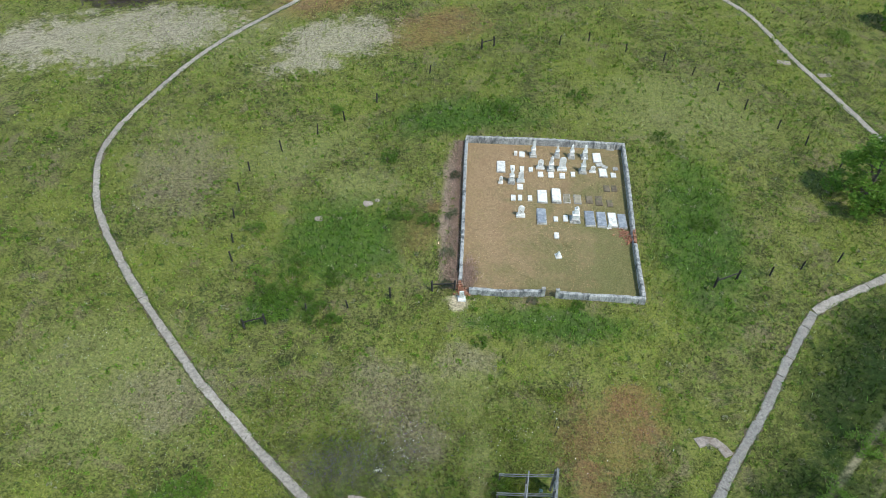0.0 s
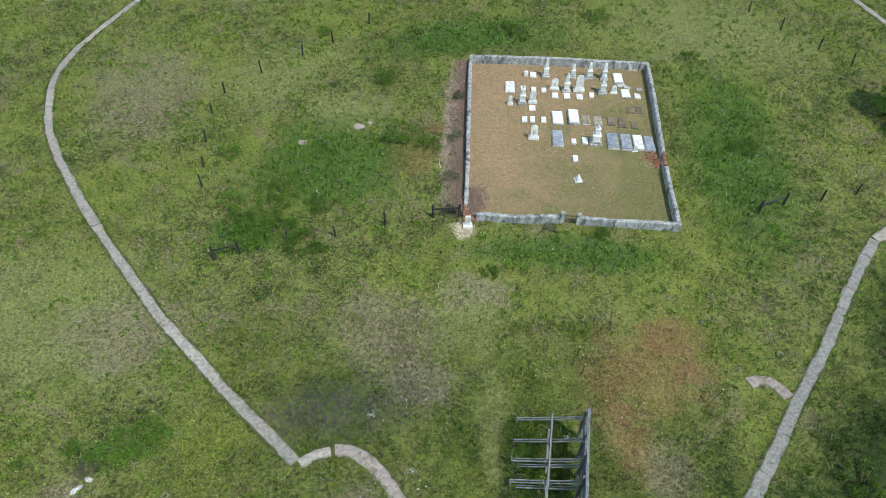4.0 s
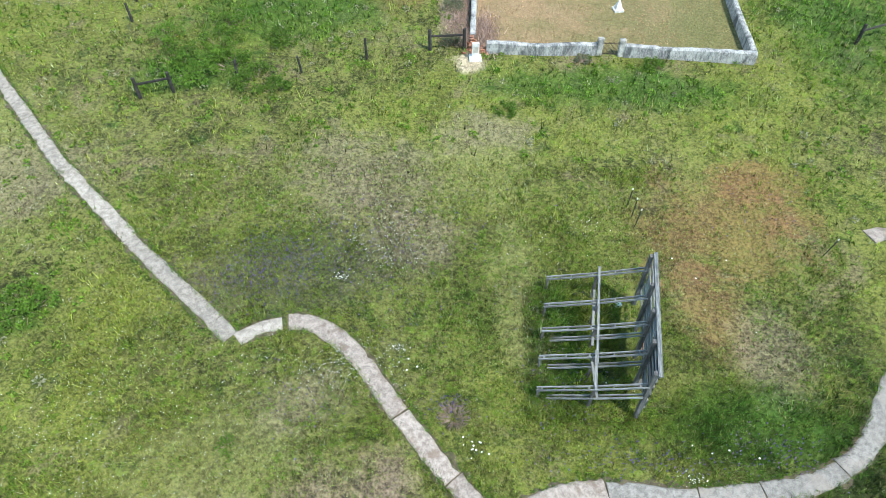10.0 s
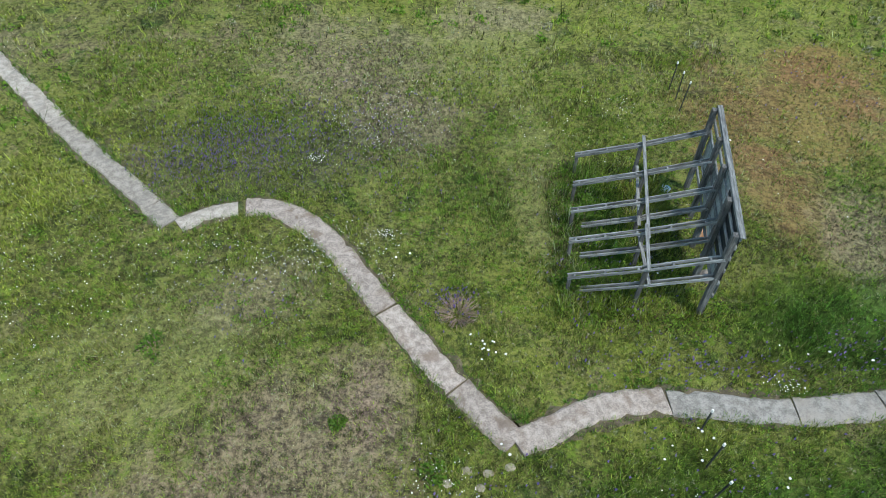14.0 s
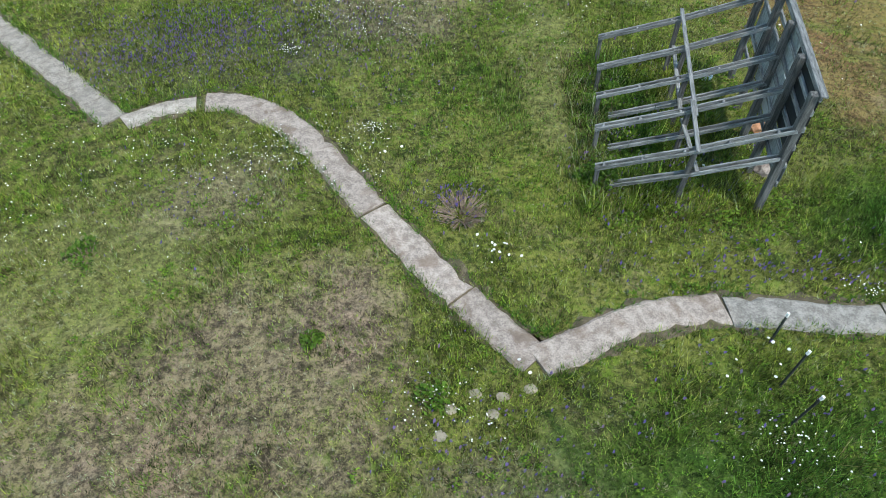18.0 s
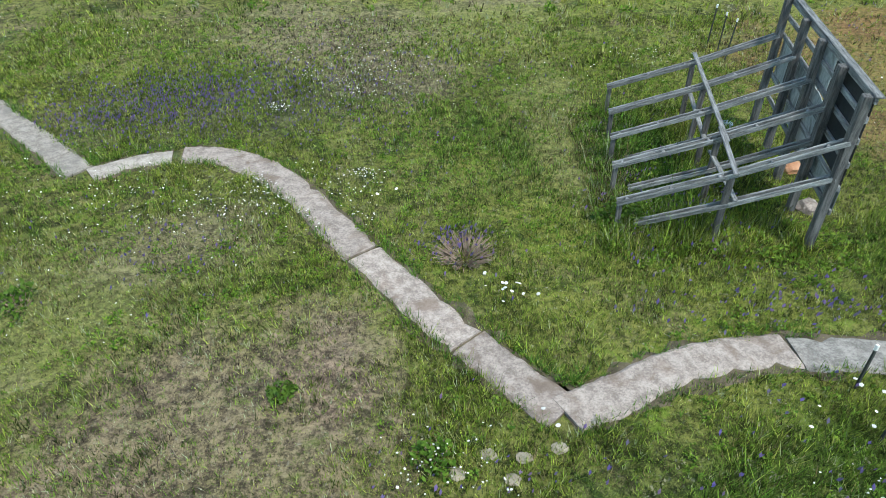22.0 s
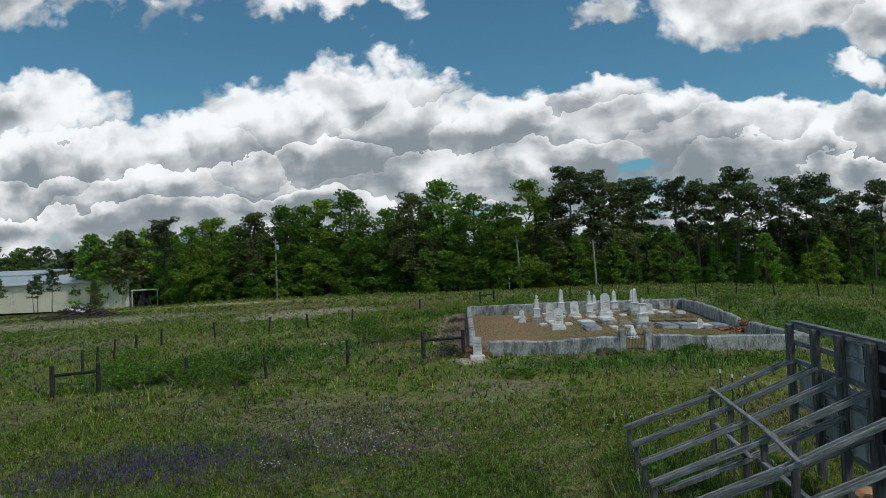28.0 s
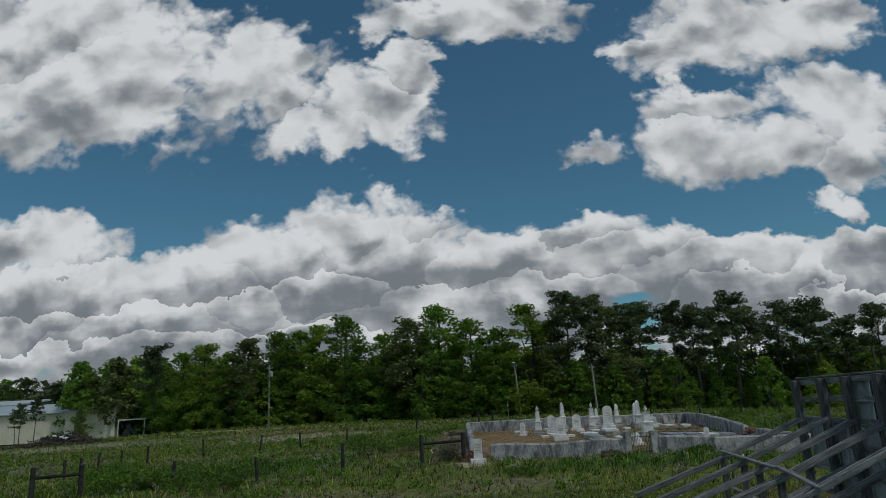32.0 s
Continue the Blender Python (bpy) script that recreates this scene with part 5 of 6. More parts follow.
far_at = np.stack([np.cos(ang) * rad, np.sin(ang) * rad, r.uniform(0, 1, n) ** 0.7 * 12], 1)
verts, faces = leaf_cards(far_at, r.uniform(2.5, 4.5, n), 30000, 1.1, 7)
tagged(raw_mesh("far_woods", verts, faces, LEAF["pine"]), "dark woods along the horizon all round", "woods", kind="stuff")

# The lone tree by the trail, east of the graves.
lone = plant("broad", 35.6, 12.6, hz(35.6, 12.6) + 7.2, 1.75, "dense dark green tree by the trail", "lone trees", KINDS)
plant("broad", 53.0, 47.0, 6.5, 1.5, "dark green tree at the far side of the meadow", "lone trees")


# ---- the shed and its yard ----
shed = thing("metal_shed", pose(-58.5, 85, hz(-60, 85) - 0.1, 0, 0, 0), "long cream metal shed with a pale low gable roof", "building")
W, D, E, R = 34.0, 13.0, 4.9, 6.5
bm = bmesh.new()
outline = [(0, 0), (0, E), (D / 2, R), (D, E), (D, 0)]
ends = [[bm.verts.new((x, y, z)) for y, z in outline] for x in (0, -W)]
bm.faces.new(ends[0])
bm.faces.new(ends[1][::-1])
for k in (0, 3):
    bm.faces.new((ends[0][k], ends[0][k + 1], ends[1][k + 1], ends[1][k]))
bmesh.ops.recalc_face_normals(bm, faces=bm.faces)
part("wall", bm, M["shed_wall"], shed)
for s in (0, 1):
    bm = bmesh.new()
    a, b = ((-0.4, E - 0.09), (D / 2, R)) if s == 0 else ((D + 0.4, E - 0.09), (D / 2, R))
    row = []
    for k in range(103):
        x, lift = 0.4 - k * (W + 0.8) / 102, 0.08 if k % 3 == 0 else 0.03
        row.append([bm.verts.new((x, y, z + d)) for (y, z), d in ((a, lift), (b, lift), (b, -0.1), (a, -0.1))])
    for one, two in zip(row, row[1:]):
        for j in range(4):
            bm.faces.new((one[j], one[(j + 1) % 4], two[(j + 1) % 4], two[j]))
    bm.faces.new(row[0])
    bm.faces.new(row[-1])
    bmesh.ops.recalc_face_normals(bm, faces=bm.faces)
    part("roof", bm, M["shed_roof"], shed)
for k in range(33):
    bm = bmesh.new()
    box(bm, (0.06, 0.05, E - 0.2), (-0.6 - k * 1.02, -0.03, E / 2 - 0.05))
    part("rib", bm, M["shed_wall"], shed)
bm = bmesh.new()
box(bm, (W + 0.6, 0.12, 0.14), (-W / 2, -0.42, E - 0.1), None, 0.01)
part("gutter", bm, M["shed_roof"], shed)
bm = bmesh.new()
box(bm, (0.06, 3.0, 3.2), (0.03, 6.5, 1.6))
part("door", bm, M["shed_roof"], shed, "pale roller door")

annex = thing("metal_building", pose(-83, 100, 0), "pale roofed metal building behind the shed", "building")
bm = bmesh.new()
box(bm, (16, 10, 6.0), (-8, 0, 3.0), None, 0.02)
part("wall", bm, M["shed_wall"], annex)
bm = bmesh.new()
box(bm, (17, 11, 0.3), (-8, 0, 7.2), Matrix.Rotation(radians(6), 3, "X"), 0.02)
part("roof", bm, M["shed_roof"], annex)

port = thing("carport", pose(-57.3, 83.5, hz(-56, 84)), "open carport with a flat white roof and pale posts", "carport")
bm = bmesh.new()
box(bm, (4.6, 4.0, 0.18), (2.3, 2, 2.9), None, 0.02)
part("roof", bm, M["white_paint"], port)
for x in (0.1, 4.5):
    for y in (0.1, 3.9):
        bm = bmesh.new()
        box(bm, (0.12, 0.12, 2.95), (x, y, 1.35))
        part("post", bm, M["white_paint"], port)
tractor = thing("machine", pose(-55.3, 85.0, hz(-55, 85)), "dark parked farm machine under the carport", "machine")
bm = bmesh.new()
box(bm, (2.4, 1.3, 0.9), (0, 0, 1.0), None, 0.12)
box(bm, (0.9, 1.2, 0.8), (-0.5, 0, 1.75), None, 0.1)
part("body", bm, M["dark_metal"], tractor)
for x, w in ((-0.7, 0.6), (0.9, 0.42)):
    for y in (-0.75, 0.75):
        bm = bmesh.new()
        rod(bm, (x, y - 0.14, w), (x, y + 0.14, w), w, w, 14)
        part("wheel", bm, M["dark_metal"], tractor)
car = thing("parked_car", pose(-49.8, 84.5, hz(-50, 84)), "white car parked in the yard", "car")
bm = bmesh.new()
box(bm, (3.6, 1.6, 0.6), (0, 0, 0.6), None, 0.15)
box(bm, (1.9, 1.4, 0.5), (-0.2, 0, 1.1), None, 0.18)
part("body", bm, M["white_paint"], car)
for x in (-1.1, 1.1):
    for y in (-0.75, 0.75):
        bm = bmesh.new()
        rod(bm, (x, y - 0.1, 0.32), (x, y + 0.1, 0.32), 0.32, 0.32, 12)
        part("wheel", bm, M["dark_metal"], car)

for x, y, top, kind in ((-67.5, 74, 6.0, "pine"), (-59.5, 76, 5.2, "brownish"), (-72.5, 72, 5.6, "pine"), (-64.5, 73, 6.8, "pine"), (-69.5, 76, 5.2, "pine")):
    plant(kind, x, y, top, 0.95 if kind == "pine" else 0.8, "thin young pine standing before the shed", "young pines")

# The heap of brush by the yard.
heap = thing("brush_heap", pose(-43.8, 46.0, hz(-43.8, 46)), "low dark heap of brush and scrap", "debris")
bm = bmesh.new()
rr = random.Random(3)
for _ in range(900):
    x, y = rr.gauss(0, 2.6), rr.gauss(0, 1.0)
    z = max(0.0, 1.5 * math.exp(-(x / 3.6) ** 2 - (y / 1.5) ** 2)) * rr.random()
    a, l, e = rr.uniform(0, 6.28), rr.uniform(0.3, 0.9), rr.uniform(-0.3, 0.5)
    rod(bm, (x, y, z), (x + math.cos(a) * l, y + math.sin(a) * l, max(0.02, z + e * l)), 0.065, 0.03, 4)
part("brush", bm, M["bark"], heap)["kind"] = "stuff"
bm = bmesh.new()
for x, y, z, a in ((-0.6, -0.6, 1.0, 10), (0.3, -0.7, 0.85, -25), (0.2, 0.2, 1.15, 60)):
    box(bm, (0.9, 0.45, 0.12), (x, y, z), Euler((0.2, 0.3, radians(a))).to_matrix(), 0.02)
part("scrap", bm, M["plastic"], heap, "white scrap boards on the heap")


# ---- poles and wires ----
def utility_pole(x, y, h, mat, lean, label):
    g = thing("utility_pole", pose(x, y, hz(x, y), 0, lean, 0), label, "pole", group="utility poles")
    bm = bmesh.new()
    rod(bm, (0, 0, -0.4), (0, 0, h), 0.17, 0.12, 10)
    part("pole", bm, M[mat], g)
    bm = bmesh.new()
    box(bm, (0.9, 0.09, 0.11), (0, 0.16, h - 0.5), None, 0.01)
    arm = part("crossarm", bm, M[mat], g)
    for s in (-0.35, 0.35):
        bm = bmesh.new()
        lathe(bm, [(0.03, h - 0.45), (0.05, h - 0.4), (0.05, h - 0.33), (0.02, h - 0.3)], 8, (s, 0.16, 0))
        part("insulator", bm, M["white_paint"], arm)
    return g


POLES = [(-29.8, 76, 9.4, "pole", 0), (9.1, 76, 8.1, "pole", -3), (20.9, 76, 7.3, "pole", -2), (34.0, 76, 7.2, "dark_pole", 1), (64.0, 76, 9.6, "dark_pole", 0)]
for x, y, h, mat, lean in POLES:
    utility_pole(x, y, h, mat, lean, "pale wooden utility pole at the woods' edge" if mat == "pole" else "dark wooden utility pole at the woods' edge")
lamp = thing("yard_transformer", pose(-29.55, 75.85, hz(-29.8, 76) + 7.6), "grey transformer can on a utility pole", "transformer")
bm = bmesh.new()
lathe(bm, [(0.2, 0.0), (0.24, 0.05), (0.24, 0.75), (0.18, 0.85)], 12, (0.12, 0, 0))
part("can", bm, M["shed_roof"], lamp)
utility_pole(-92.0, 70, 9.4, "pole", 0, "pale wooden utility pole beyond the shed")
LINE = [(-92.0, 70, 9.4), *POLES]
for (xa, ya, ha, *_), (xb, yb, hb, *_) in zip(LINE, LINE[1:]):
    wires = bpy.data.curves.new("power_line", "CURVE")
    wires.dimensions, wires.bevel_depth = "3D", 0.012
    for s in (-0.35, 0.35):
        sp = wires.splines.new("POLY")
        sp.points.add(12)
        for k in range(13):
            f = k / 12
            z = (hz(xa, ya) + ha - 0.3) * (1 - f) + (hz(xb, yb) + hb - 0.3) * f - 1.6 * f * (1 - f)
            sp.points[k].co = (xa + (xb - xa) * f + s, ya + (yb - ya) * f + 0.16, z, 1)
    wires.materials.append(M["dark_metal"])
    tagged(new("power_line", wires), "thin dark power line between poles", "cable", group="power lines")
rr = thing("marker_post", pose(7.2, 75.5, hz(7, 75)), "short white marker post before the woods", "post")
bm = bmesh.new()
rod(bm, (0, 0, -0.2), (0, 0, 2.3), 0.08, 0.07, 8)
part("post", bm, M["white_paint"], rr)


# ---- grass, weeds and flowers ----
def inside_patch(x, y, kinds):
    best = np.zeros_like(x)
    for px, py, rx, ry, turn, kind in PATCHES:
        if kind in kinds:
            ca, sa = math.cos(radians(turn)), math.sin(radians(turn))
            a, e = ((x - px) * ca + (y - py) * sa) / rx, ((y - py) * ca - (x - px) * sa) / ry
            best = np.maximum(best, np.clip((1.15 - a * a - e * e) * 1.1, 0, 1))
    return best


def waves(x, y, seed, size):
    """Cheap cloudy variation, 0 to 1."""
    r = np.random.RandomState(seed)
    out = np.zeros_like(x)
    for k in range(7):
        a, f = r.uniform(0, 6.28), r.uniform(0.6, 2.2) * 6.28 / size
        out += np.sin((x * math.cos(a) + y * math.sin(a)) * f + r.uniform(0, 6.28) + 1.3 * np.sin((x * math.sin(a) - y * math.cos(a)) * f * 0.7))
    return np.clip(0.5 + out / 7, 0, 1)


CELL, X0, Y0 = 0.08, -60.0, -36.0
paved = np.zeros((1500, 1700), bool)
for course, reach in ((TRAIL, 0.25), (STUMP, 0.22), (BEND, 0.255), (EAST, 0.26), (NORTH, 0.28), ([(16.4, -11.5), (17.2, -11.15), (17.95, -11.5), (18.35, -12.3)], 0.34), ([(0.5, 0.3), (0.5, 18.5), (15.4, 18.5), (14.7, 0.0), (8.0, 0.0)], 0.17), ([(1.2, 0), (6.9, 0.05)], 0.17)):
    p = np.array(course, float)
    d = np.r_[0, np.cumsum(np.hypot(*np.diff(p, axis=0).T))]
    at = np.arange(0, d[-1], 0.07)
    line = np.stack([np.interp(at, d, p[:, 0]), np.interp(at, d, p[:, 1])], 1) if course not in (TRAIL, STUMP, BEND, EAST, NORTH) else resample(course, 0.07)
    k = int(reach / CELL) + 1
    oy, ox = np.mgrid[-k:k + 1, -k:k + 1]
    near = np.hypot(ox, oy) * CELL <= reach
    for lx, ly in line:
        i, j = int((ly - Y0) / CELL), int((lx - X0) / CELL)
        if k < i < 1500 - k - 1 and k < j < 1700 - k - 1:
            paved[i - k:i + k + 1, j - k:j + k + 1] |= near


def free_of_paving(x, y):
    i, j = ((y - Y0) / CELL).astype(int), ((x - X0) / CELL).astype(int)
    ok = (i >= 0) & (i < 1500) & (j >= 0) & (j < 1700)
    out = np.ones(len(x), bool)
    out[ok] = ~paved[i[ok], j[ok]]
    return out


def yard(x, y):
    """Inside the graveyard walls."""
    return (x > 0.6) & (x < 15.1) & (y > 0.1) & (y < 18.4)


def grass(name, lo, hi, count, blades, height, width, seed, label, skip=None):
    """Tufts of bent blades, each blade of its own green."""
    r = np.random.RandomState(seed)
    x, y = r.uniform(lo[0], hi[0], count), r.uniform(lo[1], hi[1], count)
    bare = inside_patch(x, y, ("clay", "sand", "stone", "brush"))
    thin = inside_patch(x, y, ("dry",))
    keep = free_of_paving(x, y) & ~yard(x, y) & (r.random(count) > 0.60 * bare + 0.4 * inside_patch(x, y, ("sand",)) + 0.15 * thin) & (r.random(count) < 0.45 + 0.75 * waves(x, y, 3, 5.0))
    if skip is not None:
        keep &= ~((x > skip[0]) & (x < skip[2]) & (y > skip[1]) & (y < skip[3]))
    x, y = x[keep], y[keep]
    # Blades in the east are darkened in colour for painted cloud shade.
    shaded = inside_patch(x, y, ("shaded",))
    lush, straw = np.maximum(shaded, inside_patch(x, y, ("lush",))), np.maximum(np.maximum(np.maximum(inside_patch(x, y, ("straw",)) * 0.6, inside_patch(x, y, ("seed",)) * 0.8), inside_patch(x, y, ("sunlit_hay",))), inside_patch(x, y, ("dry", "clay", "sand")) * (0.1 + 0.8 * waves(x, y, 21, 1.6)))
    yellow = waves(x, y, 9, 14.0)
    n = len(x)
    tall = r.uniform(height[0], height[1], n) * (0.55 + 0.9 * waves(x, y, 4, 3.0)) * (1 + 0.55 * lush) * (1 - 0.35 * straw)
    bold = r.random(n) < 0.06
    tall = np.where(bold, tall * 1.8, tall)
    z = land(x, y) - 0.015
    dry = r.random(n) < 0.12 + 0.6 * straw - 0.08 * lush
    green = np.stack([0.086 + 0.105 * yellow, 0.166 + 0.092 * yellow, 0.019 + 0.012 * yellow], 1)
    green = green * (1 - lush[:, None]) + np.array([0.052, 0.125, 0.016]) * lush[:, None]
    green = green * (1 - 0.72 * shaded[:, None])
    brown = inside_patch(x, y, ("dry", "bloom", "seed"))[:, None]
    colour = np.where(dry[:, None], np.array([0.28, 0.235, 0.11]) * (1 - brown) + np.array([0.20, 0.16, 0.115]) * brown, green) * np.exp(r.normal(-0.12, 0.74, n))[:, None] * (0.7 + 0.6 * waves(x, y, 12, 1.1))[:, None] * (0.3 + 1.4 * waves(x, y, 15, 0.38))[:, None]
    colour = np.where(bold[:, None] & ~dry[:, None], colour * 1.5, colour)
    colour = np.minimum(colour, [0.32, 0.37, 0.22])
    out_v, out_c = [], []
    for _ in range(blades):
        a = r.uniform(0, 2 * math.pi, n)
        h, w = tall * r.uniform(0.6, 1.2, n), r.uniform(width[0], width[1], n)
        bx, by = x + np.cos(a) * h * 0.15, y + np.sin(a) * h * 0.15
        lean = h * r.uniform(0.25, 0.95, n)
        sx, sy = -np.sin(a) * w / 2, np.cos(a) * w / 2
        tri = np.stack([np.stack([bx + sx, by + sy, z], 1), np.stack([bx - sx, by - sy, z], 1), np.stack([bx + np.cos(a) * lean, by + np.sin(a) * lean, z + h], 1)], 1)
        out_v.append(tri.reshape(-1, 3))
        c = colour * r.uniform(0.45, 1.55, n)[:, None]
        out_c.append(np.repeat(c, 3, axis=0))
    v, c = np.concatenate(out_v), np.concatenate(out_c)
    ob = raw_mesh(name, v, np.arange(len(v)).reshape(-1, 3), TINT, c)
    return tagged(ob, label, "grass", kind="stuff")


NEAR = (-13, -28.5, 15, -8)
CLOSE = (-10, -27.5, 10, -12)
grass("grass", CLOSE[:2], CLOSE[2:], 270000, 3, (0.035, 0.12), (0.007, 0.016), 5, "short mixed green and dry meadow grass beside the trail")
grass("grass", NEAR[:2], NEAR[2:], 130000, 4, (0.05, 0.15), (0.012, 0.024), 1, "short mixed green and dry meadow grass beside the trail", CLOSE)
grass("tall_grass", (2.7, -20.0), (6.15, -14.4), 7000, 4, (0.12, 0.34), (0.008, 0.018), 14, "tall grass and stalks grown up through the billboard")
grass("grass", (-46, -30), (46, 45), 130000, 4, (0.10, 0.26), (0.018, 0.040), 2, "rough green meadow grass round the graveyard", NEAR)
grass("grass", (-95, 45), (85, 79), 32000, 4, (0.12, 0.3), (0.05, 0.10), 3, "tall meadow grass before the woods")


def mown(seed):
    """The short dry turf between the graves."""
    r = np.random.RandomState(seed)
    n = 26000
    x, y = r.uniform(0.75, 15.0, n), r.uniform(0.2, 18.3, n)
    z = land(x, y) - 0.005
    greener = np.clip(waves(x, y, 14, 6.0) * 0.9 + (x - 7) * 0.03 - 0.15, 0, 1)[:, None]
    col = (np.array([0.36, 0.245, 0.14]) * (1 - greener) + np.array([0.15, 0.165, 0.045]) * greener) * np.exp(r.normal(0, 0.3, (n, 1)))
    out_v, out_c = [], []
    for _ in range(3):
        a, h, w = r.uniform(0, 6.28, n), r.uniform(0.02, 0.06, n), r.uniform(0.02, 0.04, n)
        sx, sy = -np.sin(a) * w / 2, np.cos(a) * w / 2
        out_v.append(np.stack([np.stack([x + sx, y + sy, z], 1), np.stack([x - sx, y - sy, z], 1), np.stack([x + np.cos(a) * h * 1.4, y + np.sin(a) * h * 1.4, z + h], 1)], 1).reshape(-1, 3))
        out_c.append(np.repeat(col, 3, axis=0))
    v = np.concatenate(out_v)
    tagged(raw_mesh("mown_grass", v, np.arange(len(v)).reshape(-1, 3), TINT, np.concatenate(out_c)), "short dry mown grass between the graves", "grass", kind="stuff")


mown(66)


def trail_side(seed):
    """Taller grass that hangs over the edges of the slabs."""
    r = np.random.RandomState(seed)
    pts = []
    for course in (TRAIL, STUMP, BEND, EAST, NORTH):
        line = resample(course, 0.05)
        t = np.gradient(line, axis=0)
        n = np.stack([-t[:, 1], t[:, 0]], 1) / np.hypot(*t.T)[:, None]
        for side in (-1, 1):
            for _ in range(3):
                off = 0.27 + np.abs(r.normal(0, 0.13, len(line)))
                keep = r.random(len(line)) < 1.05 * waves(line[:, 0] + 9 * side, line[:, 1], 31, 2.4)
                pts.append((line + n * (off * side)[:, None] + r.normal(0, 0.02, line.shape))[keep])
    p = np.concatenate(pts)
    p = p[free_of_paving(p[:, 0], p[:, 1])]
    n, (x, y) = len(p), p.T
    z = land(x, y) - 0.01
    out_v, out_c = [], []
    for _ in range(5):
        a, h, w = r.uniform(0, 6.28, n), r.uniform(0.05, 0.20, n), r.uniform(0.008, 0.018, n)
        lean = h * r.uniform(0.3, 1.0, n)
        sx, sy = -np.sin(a) * w / 2, np.cos(a) * w / 2
        out_v.append(np.stack([np.stack([x + sx, y + sy, z], 1), np.stack([x - sx, y - sy, z], 1), np.stack([x + np.cos(a) * lean, y + np.sin(a) * lean, z + h], 1)], 1).reshape(-1, 3))
        out_c.append(np.repeat(np.array([0.075, 0.16, 0.02]) * np.exp(r.normal(0, 0.35, (n, 1))), 3, axis=0))
    v = np.concatenate(out_v)
    tagged(raw_mesh("trail_grass", v, np.arange(len(v)).reshape(-1, 3), TINT, np.concatenate(out_c)), "tall green grass along the edges of the trail", "grass", kind="stuff")


trail_side(77)


def weeds(name, lo, hi, count, size, cards, leaf, seed, tints, label, gate_at=0.55, skip=None):
    """Low leafy plants in drifts."""
    r = np.random.RandomState(seed)
    x, y = r.uniform(lo[0], hi[0], count), r.uniform(lo[1], hi[1], count)
    keep = free_of_paving(x, y) & ~yard(x, y) & (waves(x, y, seed + 20, 9.0) * 0.5 + waves(x, y, seed + 40, 2.6) * 0.5 + 0.25 * inside_patch(x, y, ("lush", "shaded")) > gate_at) & (inside_patch(x, y, ("clay", "sand", "stone", "dry")) < 0.4)
    if skip is not None:
        keep &= ~((x > skip[0]) & (x < skip[2]) & (y > skip[1]) & (y < skip[3]))
    x, y = x[keep], y[keep]
    s = r.uniform(size[0], size[1], len(x))
    cen = np.stack([x, y, land(x, y) + s * 0.45], 1)
    n = len(x) * cards
    v, f = leaf_cards(cen, s, n, leaf, seed)
    v = v.reshape(-1, 4, 3)
    tint = np.array(tints[0]) + (np.array(tints[1]) - np.array(tints[0])) * r.random((n, 1))
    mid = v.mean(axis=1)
    # Leaf tints are darkened too where cloud shade is painted.
    tint = tint * (1 - 0.6 * inside_patch(mid[:, 0], mid[:, 1], ("shaded",)))[:, None]
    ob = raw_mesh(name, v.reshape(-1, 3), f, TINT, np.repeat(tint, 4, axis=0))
    return tagged(ob, label, "weeds", kind="stuff")


weeds("weeds", (-13, -28), (15, -8), 8200, (0.04, 0.12), 16, 0.026, 41, ((0.045, 0.115, 0.012), (0.22, 0.35, 0.040)), "low leafy green weeds in the near meadow", 0.5)
weeds("weeds", (-46, -30), (46, 45), 15000, (0.07, 0.22), 18, 0.06, 42, ((0.05, 0.115, 0.012), (0.20, 0.35, 0.036)), "leafy green weeds in drifts over the meadow", 0.55, NEAR)
weeds("weeds", (-46, -30), (46, 45), 2400, (0.10, 0.24), 24, 0.055, 43, ((0.20, 0.20, 0.11), (0.34, 0.34, 0.23)), "greyish seeding weeds in the meadow", 0.58, NEAR)
weeds("weeds", (-13, -28), (15, -8), 1500, (0.04, 0.10), 14, 0.02, 45, ((0.20, 0.20, 0.11), (0.34, 0.33, 0.22)), "pale seeding weeds in the near meadow", 0.56)
weeds("weeds", (2.8, -20.3), (6.9, -14.3), 260, (0.08, 0.22), 26, 0.035, 46, ((0.05, 0.12, 0.012), (0.22, 0.34, 0.04)), "leafy green weeds under the billboard", 0.3)
weeds("weeds", (-60, 20), (60, 78), 1900, (0.18, 0.42), 24, 0.11, 44, ((0.10, 0.17, 0.02), (0.25, 0.33, 0.06)), "taller leafy weeds towards the woods", 0.56)


